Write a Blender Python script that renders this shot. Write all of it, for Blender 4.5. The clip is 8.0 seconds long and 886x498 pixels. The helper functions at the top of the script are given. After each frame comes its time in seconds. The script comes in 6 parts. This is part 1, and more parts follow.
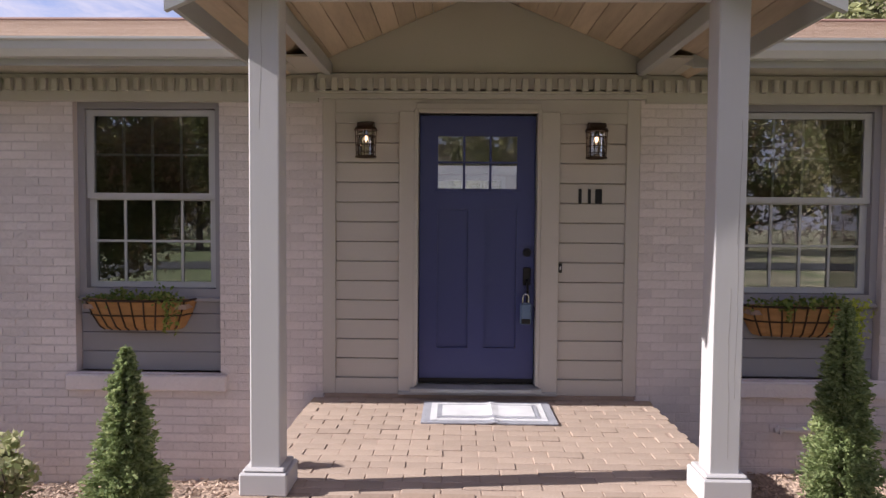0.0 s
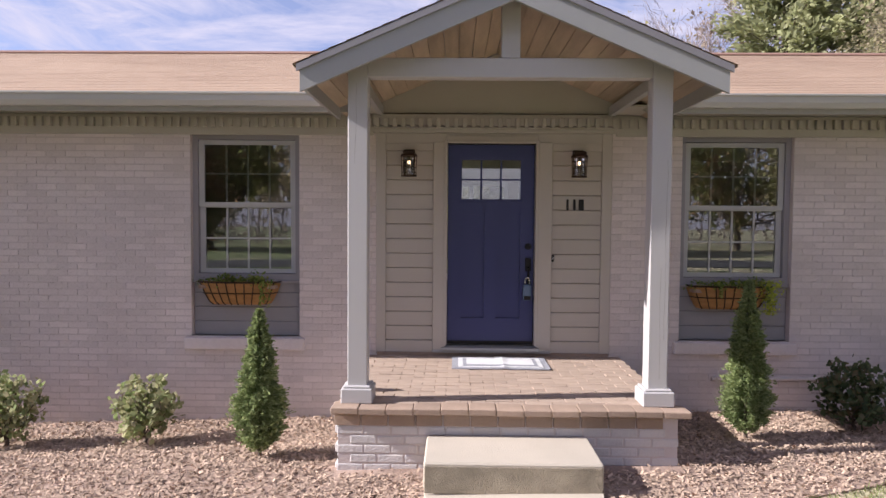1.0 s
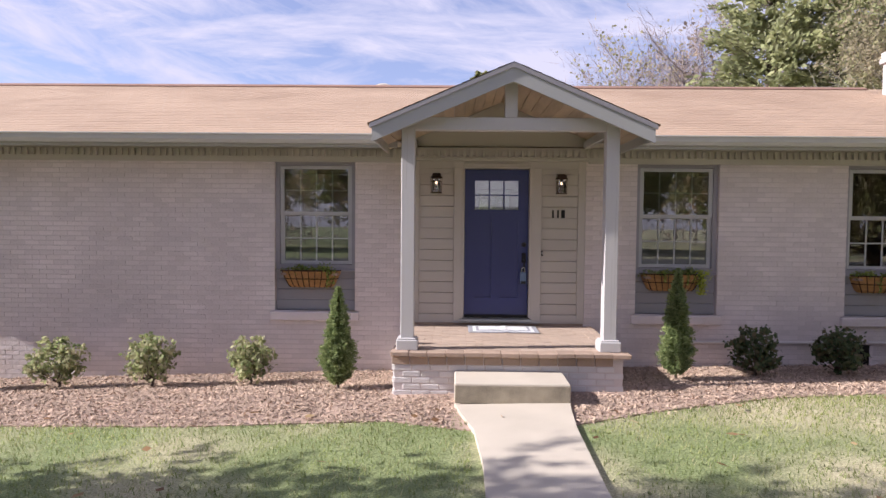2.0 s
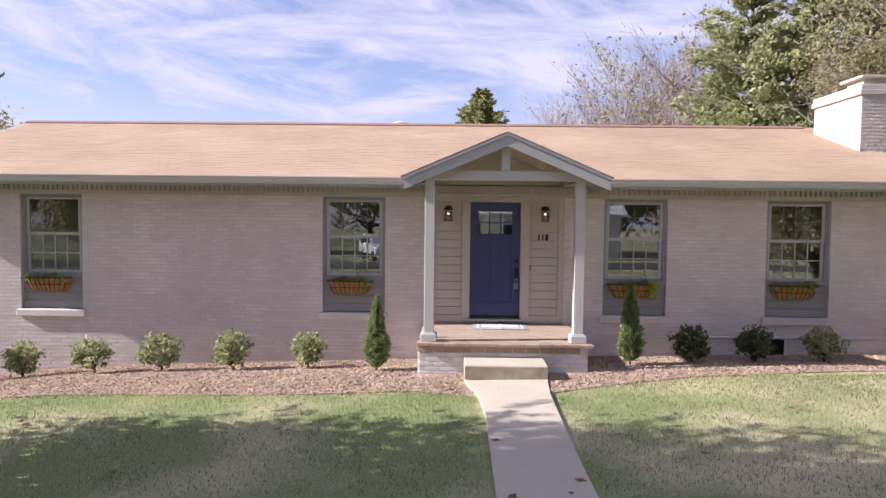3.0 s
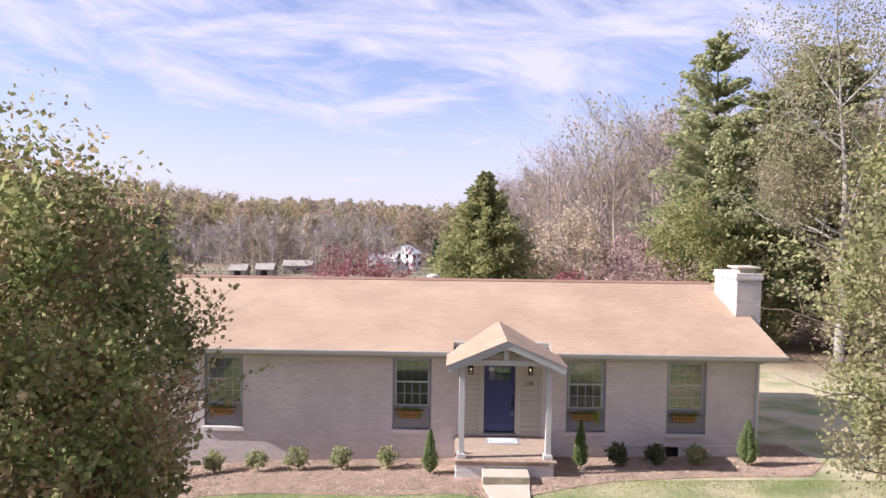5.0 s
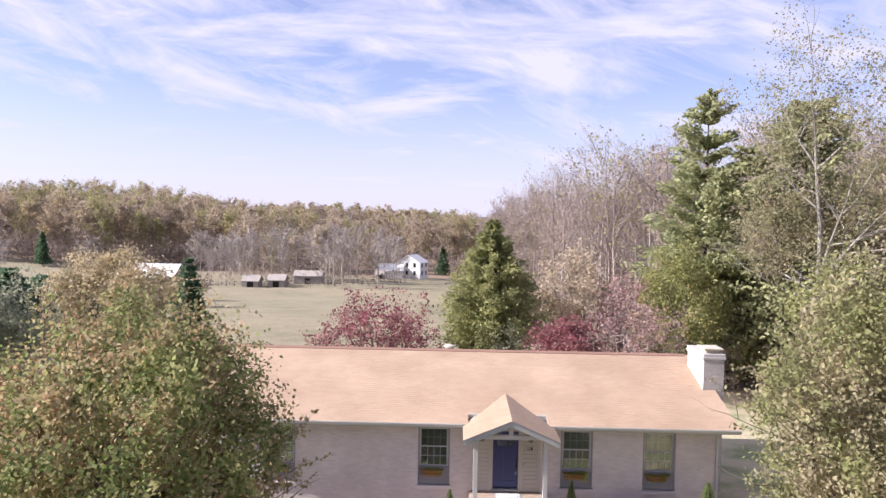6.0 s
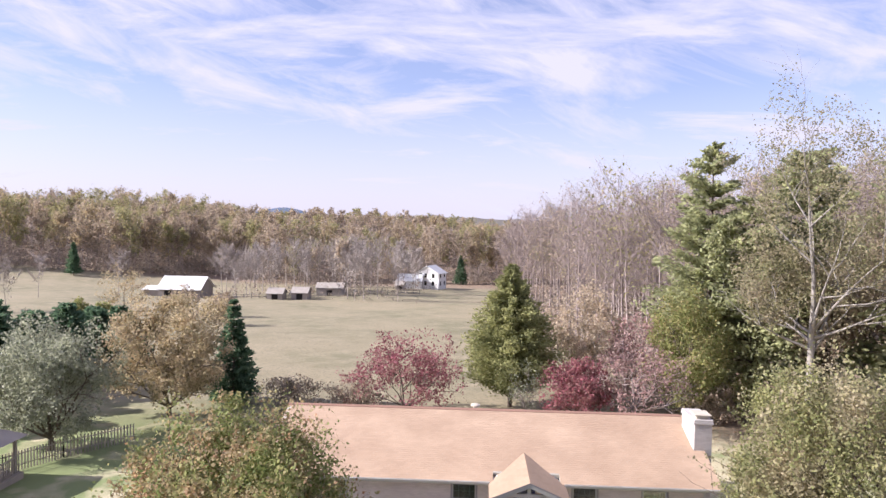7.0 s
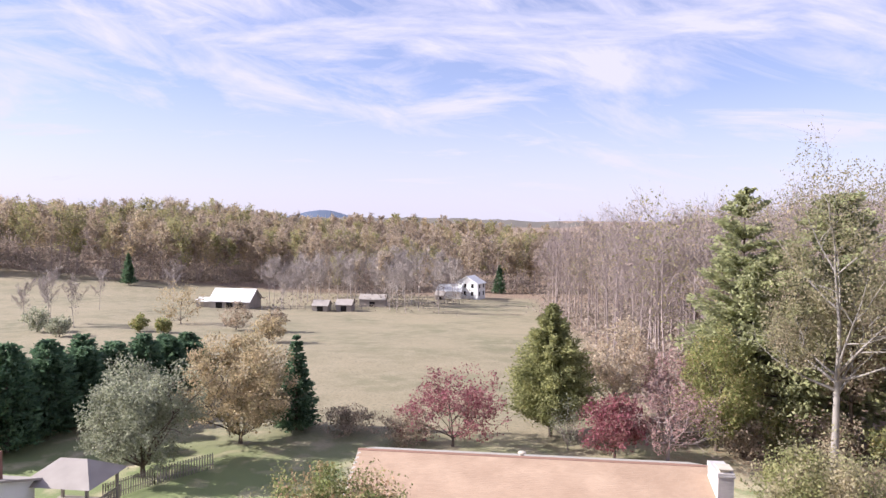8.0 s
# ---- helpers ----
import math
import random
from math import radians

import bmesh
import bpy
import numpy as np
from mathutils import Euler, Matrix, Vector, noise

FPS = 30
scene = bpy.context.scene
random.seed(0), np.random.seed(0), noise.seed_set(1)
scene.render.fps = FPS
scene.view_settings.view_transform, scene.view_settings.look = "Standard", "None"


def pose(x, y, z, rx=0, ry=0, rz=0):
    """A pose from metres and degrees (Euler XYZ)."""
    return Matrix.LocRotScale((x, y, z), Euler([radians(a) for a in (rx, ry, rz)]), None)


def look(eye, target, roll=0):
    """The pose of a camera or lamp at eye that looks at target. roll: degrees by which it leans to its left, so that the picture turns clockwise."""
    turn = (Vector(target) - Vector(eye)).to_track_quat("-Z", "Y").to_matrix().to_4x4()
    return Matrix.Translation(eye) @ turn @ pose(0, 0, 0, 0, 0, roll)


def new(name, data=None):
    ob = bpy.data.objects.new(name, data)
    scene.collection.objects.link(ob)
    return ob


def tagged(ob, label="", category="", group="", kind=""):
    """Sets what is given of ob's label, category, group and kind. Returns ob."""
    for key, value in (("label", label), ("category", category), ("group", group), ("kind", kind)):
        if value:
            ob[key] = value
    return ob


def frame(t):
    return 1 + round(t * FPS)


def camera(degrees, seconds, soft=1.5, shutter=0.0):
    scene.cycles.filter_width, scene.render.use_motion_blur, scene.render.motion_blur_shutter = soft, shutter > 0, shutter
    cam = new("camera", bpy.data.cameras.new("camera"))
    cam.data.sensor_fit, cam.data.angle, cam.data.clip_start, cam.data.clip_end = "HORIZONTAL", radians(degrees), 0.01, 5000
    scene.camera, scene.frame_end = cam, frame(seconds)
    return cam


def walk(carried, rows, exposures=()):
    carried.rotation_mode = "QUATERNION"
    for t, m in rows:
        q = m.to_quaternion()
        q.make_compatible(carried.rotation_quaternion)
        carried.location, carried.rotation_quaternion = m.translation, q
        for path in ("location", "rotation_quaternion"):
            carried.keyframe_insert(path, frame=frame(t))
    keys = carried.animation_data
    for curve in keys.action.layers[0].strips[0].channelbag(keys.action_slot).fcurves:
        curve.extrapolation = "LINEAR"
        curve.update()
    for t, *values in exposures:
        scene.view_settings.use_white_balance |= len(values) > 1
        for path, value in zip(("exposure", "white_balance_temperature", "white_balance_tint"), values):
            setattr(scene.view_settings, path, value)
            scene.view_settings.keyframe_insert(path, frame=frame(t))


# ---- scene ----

from itertools import product

# ---------------------------------------------------------------- camera
cam = camera(65.6, 8.0, soft=1.5)
PATH = [
    (0, (0.038, -5.216, 1.868), (0.002, -3.218, 1.780), 0.42),
    (0.5, (-0.034, -6.004, 1.867), (-0.070, -4.006, 1.779), 0.42),
    (1, (-0.164, -7.021, 1.892), (-0.199, -5.023, 1.805), 0.42),
    (1.5, (-0.283, -8.256, 1.933), (-0.320, -6.258, 1.846), 0.45),
    (3, (-0.512, -12.243, 2.355), (-0.547, -10.245, 2.268), 0.58),
    (3.5, (-0.644, -13.840, 3.164), (-0.679, -11.842, 3.078), 0.58),
    (4, (-0.786, -15.644, 4.217), (-0.819, -13.646, 4.130), 0.65),
    (4.5, (-0.949, -17.577, 5.369), (-0.982, -15.579, 5.281), 0.66),
    (6, (-1.506, -23.838, 10.052), (-1.557, -21.841, 9.964), 0.95),
    (6.5, (-1.688, -26.040, 11.857), (-1.763, -24.044, 11.770), 1.00),
    (7, (-1.970, -28.254, 13.715), (-2.069, -26.259, 13.628), 1.00),
    (7.5, (-2.260, -30.460, 15.558), (-2.391, -28.466, 15.470), 0.94),
    (8.0, (-2.536, -32.643, 17.488), (-2.742, -30.656, 17.400), 0.80),
]
EXPOSURE = 1.16
walk(cam, [(t, look(e, a, r)) for t, e, a, r in PATH],
     exposures=[(t, EXPOSURE + e, 5960, 16) for t, e in ((0.0, -0.19), (1.5, -0.11), (3.0, -0.01), (4.5, 0.02), (6.0, 0.08), (8.0, 0.05))])

# ---------------------------------------------------------------- light
SUN_EL, SUN_AZ = 31.0, 7.0          # elevation; degrees in front of the line of the facade, from the left
to_sun = Vector((-math.cos(radians(SUN_AZ)) * math.cos(radians(SUN_EL)), -math.sin(radians(SUN_AZ)) * math.cos(radians(SUN_EL)), math.sin(radians(SUN_EL))))
sun = new("sun", bpy.data.lights.new("sun", "SUN"))
sun.data.energy, sun.data.angle, sun.data.color = 4.6, radians(0.53), (1.0, 0.93, 0.82)
sun.matrix_world = look(to_sun * 50, (0, 0, 0))


def sky():
    w = bpy.data.worlds.new("world")
    scene.world = w
    w.use_nodes = True
    n, l = w.node_tree.nodes, w.node_tree.links
    n.clear()
    out, bg = n.new("ShaderNodeOutputWorld"), n.new("ShaderNodeBackground")
    tex = n.new("ShaderNodeTexSky")
    tex.sky_type, tex.sun_disc, tex.sun_elevation, tex.sun_rotation = "NISHITA", False, radians(SUN_EL), radians(270 - SUN_AZ)
    tex.air_density, tex.dust_density, tex.ozone_density = 1.0, 0.4, 2.5
    co, sep = n.new("ShaderNodeTexCoord"), n.new("ShaderNodeSeparateXYZ")
    l.new(co.outputs["Generated"], sep.inputs[0])
    up = n.new("ShaderNodeMath"); up.operation = "ADD"; up.inputs[1].default_value = 0.16
    l.new(sep.outputs["Z"], up.inputs[0])
    lim = n.new("ShaderNodeMath"); lim.operation = "MAXIMUM"; lim.inputs[1].default_value = 0.05
    l.new(up.outputs[0], lim.inputs[0])
    flat = n.new("ShaderNodeCombineXYZ")
    for axis in ("X", "Y"):
        d = n.new("ShaderNodeMath"); d.operation = "DIVIDE"
        l.new(sep.outputs[axis], d.inputs[0]); l.new(lim.outputs[0], d.inputs[1]); l.new(d.outputs[0], flat.inputs[axis])
    mp = n.new("ShaderNodeMapping")
    mp.inputs["Rotation"].default_value = (0, 0, radians(-24))
    mp.inputs["Scale"].default_value = (0.8, 1.6, 1)
    mp.inputs["Location"].default_value = (3.1, 1.4, 0)
    l.new(flat.outputs[0], mp.inputs[0])
    big = n.new("ShaderNodeTexNoise"); big.inputs["Scale"].default_value = 1.15; big.inputs["Detail"].default_value = 8; big.inputs["Roughness"].default_value = 0.64; big.inputs["Distortion"].default_value = 0.35
    l.new(mp.outputs[0], big.inputs["Vector"])
    ramp = n.new("ShaderNodeValToRGB")
    ramp.color_ramp.elements[0].position, ramp.color_ramp.elements[1].position = 0.44, 0.66
    l.new(big.outputs["Fac"], ramp.inputs[0])
    # fine wisps
    mp2 = n.new("ShaderNodeMapping")
    mp2.vector_type = "TEXTURE"
    mp2.inputs["Rotation"].default_value, mp2.inputs["Scale"].default_value = (0, radians(17), 0), (0.36, 0.36, 0.10)
    mp2.inputs["Location"].default_value = (0.31, 0.2, 0.12)
    l.new(co.outputs["Generated"], mp2.inputs[0])
    fine = n.new("ShaderNodeTexNoise"); fine.inputs["Scale"].default_value = 1.3; fine.inputs["Detail"].default_value = 9; fine.inputs["Roughness"].default_value = 0.62; fine.inputs["Distortion"].default_value = 0.6
    l.new(mp2.outputs[0], fine.inputs["Vector"])
    wisp = n.new("ShaderNodeMapRange")
    for k, v in (("From Min", 0.42), ("From Max", 0.64), ("To Min", 0.1), ("To Max", 1.0)):
        wisp.inputs[k].default_value = v
    l.new(fine.outputs["Fac"], wisp.inputs["Value"])
    both = n.new("ShaderNodeMath"); both.operation = "MAXIMUM"
    l.new(ramp.outputs[0], both.inputs[0]); l.new(wisp.outputs[0], both.inputs[1])
    # thin veil of cloud that thickens towards the horizon
    hor = n.new("ShaderNodeMapRange")
    for k, v in (("From Min", 0.0), ("From Max", 0.25), ("To Min", 0.85), ("To Max", 0.0)):
        hor.inputs[k].default_value = v
    l.new(sep.outputs["Z"], hor.inputs["Value"])
    film_of_cloud = n.new("ShaderNodeMath"); film_of_cloud.operation = "MAXIMUM"; film_of_cloud.inputs[1].default_value = 0.22
    l.new(both.outputs[0], film_of_cloud.inputs[0])
    mx = n.new("ShaderNodeMath"); mx.operation = "MAXIMUM"
    l.new(film_of_cloud.outputs[0], mx.inputs[0]); l.new(hor.outputs[0], mx.inputs[1])
    # autumn haze takes some green out of the blue
    tinted = n.new("ShaderNodeMix"); tinted.data_type, tinted.blend_type = "RGBA", "MULTIPLY"
    tinted.inputs["Factor"].default_value, tinted.inputs["B"].default_value = 1.0, (0.98, 0.85, 0.97, 1)
    l.new(tex.outputs[0], tinted.inputs["A"])
    mix = n.new("ShaderNodeMix"); mix.data_type = "RGBA"
    mix.inputs["B"].default_value = (5.0, 4.75, 5.5, 1)
    l.new(mx.outputs[0], mix.inputs["Factor"]); l.new(tinted.outputs["Result"], mix.inputs["A"])
    l.new(mix.outputs["Result"], bg.inputs["Color"])
    bg.inputs["Strength"].default_value = 0.077
    l.new(bg.outputs[0], out.inputs[0])


sky()


# ---------------------------------------------------------------- materials
def mat(name, colour, rough=0.7, vary=0.25, grain=40.0, stain=1.2, bump=0.2, metal=0.0, second=None, tone=0.0, stretch=(1, 1, 1), translucent=0.0):
    """Colour with fine grain and broad stains in metres, a bump, and a tone of its own for each object (tone)."""
    m = bpy.data.materials.new(name)
    m.use_nodes = True
    n, l = m.node_tree.nodes, m.node_tree.links
    b = n["Principled BSDF"]
    b.inputs["Roughness"].default_value, b.inputs["Metallic"].default_value = rough, metal
    co, mp = n.new("ShaderNodeTexCoord"), n.new("ShaderNodeMapping")
    mp.inputs["Scale"].default_value = stretch
    l.new(co.outputs["Object"], mp.inputs[0])
    fine, broad = n.new("ShaderNodeTexNoise"), n.new("ShaderNodeTexNoise")
    fine.inputs["Scale"].default_value, fine.inputs["Detail"].default_value = grain, 4
    broad.inputs["Scale"].default_value, broad.inputs["Detail"].default_value = stain, 5
    l.new(mp.outputs[0], fine.inputs["Vector"]); l.new(mp.outputs[0], broad.inputs["Vector"])
    dark = tuple(c * (1 - vary) for c in colour)
    light = tuple(min(1, c * (1 + vary * 0.6)) for c in (second or colour))
    ramp = n.new("ShaderNodeMix"); ramp.data_type = "RGBA"
    ramp.inputs["A"].default_value, ramp.inputs["B"].default_value = (*dark, 1), (*light, 1)
    add = n.new("ShaderNodeMath"); add.operation = "MULTIPLY_ADD"; add.inputs[1].default_value = 0.45
    half = n.new("ShaderNodeMath"); half.operation = "MULTIPLY"; half.inputs[1].default_value = 0.55
    sharp = n.new("ShaderNodeMapRange"); sharp.inputs["From Min"].default_value, sharp.inputs["From Max"].default_value = 0.32, 0.68
    l.new(broad.outputs["Fac"], sharp.inputs["Value"]); l.new(sharp.outputs[0], half.inputs[0])
    l.new(fine.outputs["Fac"], add.inputs[0]); l.new(half.outputs[0], add.inputs[2])
    l.new(add.outputs[0], ramp.inputs["Factor"])
    last = ramp.outputs["Result"]
    if tone:
        info, geo, rng = n.new("ShaderNodeObjectInfo"), n.new("ShaderNodeNewGeometry"), n.new("ShaderNodeMath")
        rng.operation = "ADD"
        l.new(info.outputs["Random"], rng.inputs[0]); l.new(geo.outputs["Random Per Island"], rng.inputs[1])
        fr = n.new("ShaderNodeMath"); fr.operation = "FRACT"; l.new(rng.outputs[0], fr.inputs[0])
        val = n.new("ShaderNodeMapRange"); val.inputs["To Min"].default_value, val.inputs["To Max"].default_value = 1 - tone, 1 + tone
        l.new(fr.outputs[0], val.inputs["Value"])
        hsv = n.new("ShaderNodeHueSaturation")
        l.new(val.outputs[0], hsv.inputs["Value"]); l.new(last, hsv.inputs["Color"])
        last = hsv.outputs[0]
    l.new(last, b.inputs["Base Color"])
    if bump:
        bp = n.new("ShaderNodeBump"); bp.inputs["Strength"].default_value, bp.inputs["Distance"].default_value = bump, 0.01
        l.new(fine.outputs["Fac"], bp.inputs["Height"]); l.new(bp.outputs[0], b.inputs["Normal"])
    if translucent:
        tr, sh = n.new("ShaderNodeBsdfTranslucent"), n.new("ShaderNodeMixShader")
        sh.inputs[0].default_value = translucent
        l.new(last, tr.inputs["Color"]); l.new(b.outputs[0], sh.inputs[1]); l.new(tr.outputs[0], sh.inputs[2])
        l.new(sh.outputs[0], n["Material Output"].inputs["Surface"])
    return m


def leaf_mat(name, colours, rough=0.6, turned=()):
    """Leaves in several colours, one for each leaf, with light coming through them."""
    m = bpy.data.materials.new(name)
    m.use_nodes = True
    n, l = m.node_tree.nodes, m.node_tree.links
    b = n["Principled BSDF"]
    b.inputs["Roughness"].default_value, b.inputs["Specular IOR Level"].default_value = rough, 0.15
    geo, ramp = n.new("ShaderNodeNewGeometry"), n.new("ShaderNodeValToRGB")
    e = ramp.color_ramp.elements
    while len(e) < len(colours):
        e.new(0.5)
    for i, c in enumerate(colours):
        e[i].position, e[i].color = i / max(1, len(colours) - 1), (*c, 1)
    l.new(geo.outputs["Random Per Island"], ramp.inputs[0])
    hue = ramp.outputs[0]
    if turned:
        # patches of the crown that have turned colour
        ramp2, where, co2, mask, both = n.new("ShaderNodeValToRGB"), n.new("ShaderNodeTexNoise"), n.new("ShaderNodeTexCoord"), n.new("ShaderNodeMapRange"), n.new("ShaderNodeMix")
        e = ramp2.color_ramp.elements
        while len(e) < len(turned):
            e.new(0.5)
        for i, c in enumerate(turned):
            e[i].position, e[i].color = i / max(1, len(turned) - 1), (*c, 1)
        l.new(geo.outputs["Random Per Island"], ramp2.inputs[0])
        where.inputs["Scale"].default_value, where.inputs["Detail"].default_value = 0.62, 4
        l.new(co2.outputs["Object"], where.inputs["Vector"]); l.new(where.outputs["Fac"], mask.inputs["Value"])
        for k, q in (("From Min", 0.46), ("From Max", 0.56), ("To Min", 0.0), ("To Max", 1.0)):
            mask.inputs[k].default_value = q
        both.data_type = "RGBA"
        l.new(mask.outputs[0], both.inputs["Factor"]); l.new(ramp.outputs[0], both.inputs["A"]); l.new(ramp2.outputs[0], both.inputs["B"])
        hue = both.outputs["Result"]
    # clumps differ in tone
    co, clump, tone, hsv = n.new("ShaderNodeTexCoord"), n.new("ShaderNodeTexNoise"), n.new("ShaderNodeMapRange"), n.new("ShaderNodeHueSaturation")
    clump.inputs["Scale"].default_value, clump.inputs["Detail"].default_value = 0.8, 3
    l.new(co.outputs["Object"], clump.inputs["Vector"]); l.new(clump.outputs["Fac"], tone.inputs["Value"])
    for k, q in (("From Min", 0.35), ("From Max", 0.65), ("To Min", 0.72), ("To Max", 1.3)):
        tone.inputs[k].default_value = q
    l.new(tone.outputs[0], hsv.inputs["Value"]); l.new(hue, hsv.inputs["Color"])
    warm = n.new("ShaderNodeMapRange")
    for k, q in (("From Min", 0.3), ("From Max", 0.7), ("To Min", 0.505), ("To Max", 0.487)):
        warm.inputs[k].default_value = q
    l.new(clump.outputs["Fac"], warm.inputs["Value"]); l.new(warm.outputs[0], hsv.inputs["Hue"])
    tr, sh = n.new("ShaderNodeBsdfTranslucent"), n.new("ShaderNodeMixShader")
    sh.inputs[0].default_value = 0.48
    l.new(hsv.outputs[0], b.inputs["Base Color"]); l.new(hsv.outputs[0], tr.inputs["Color"])
    l.new(b.outputs[0], sh.inputs[1]); l.new(tr.outputs[0], sh.inputs[2])
    l.new(sh.outputs[0], n["Material Output"].inputs["Surface"])
    return m


def glass_mat():
    m = bpy.data.materials.new("window_glass")
    m.use_nodes = True
    n, l = m.node_tree.nodes, m.node_tree.links
    g, t, sh, fr = n.new("ShaderNodeBsdfGlossy"), n.new("ShaderNodeBsdfTransparent"), n.new("ShaderNodeMixShader"), n.new("ShaderNodeFresnel")
    g.inputs["Roughness"].default_value, g.inputs["Color"].default_value = 0.0, (1, 1, 1, 1)
    t.inputs["Color"].default_value = (0.8, 0.82, 0.82, 1)
    fr.inputs["IOR"].default_value = 2.1
    l.new(fr.outputs[0], sh.inputs[0]); l.new(t.outputs[0], sh.inputs[1]); l.new(g.outputs[0], sh.inputs[2])
    l.new(sh.outputs[0], n["Material Output"].inputs["Surface"])
    return m


def glow(name, colour, strength):
    m = bpy.data.materials.new(name)
    m.use_nodes = True
    b = m.node_tree.nodes["Principled BSDF"]
    b.inputs["Emission Color"].default_value, b.inputs["Emission Strength"].default_value = (*colour, 1), strength
    b.inputs["Base Color"].default_value = (*colour, 1)
    return m


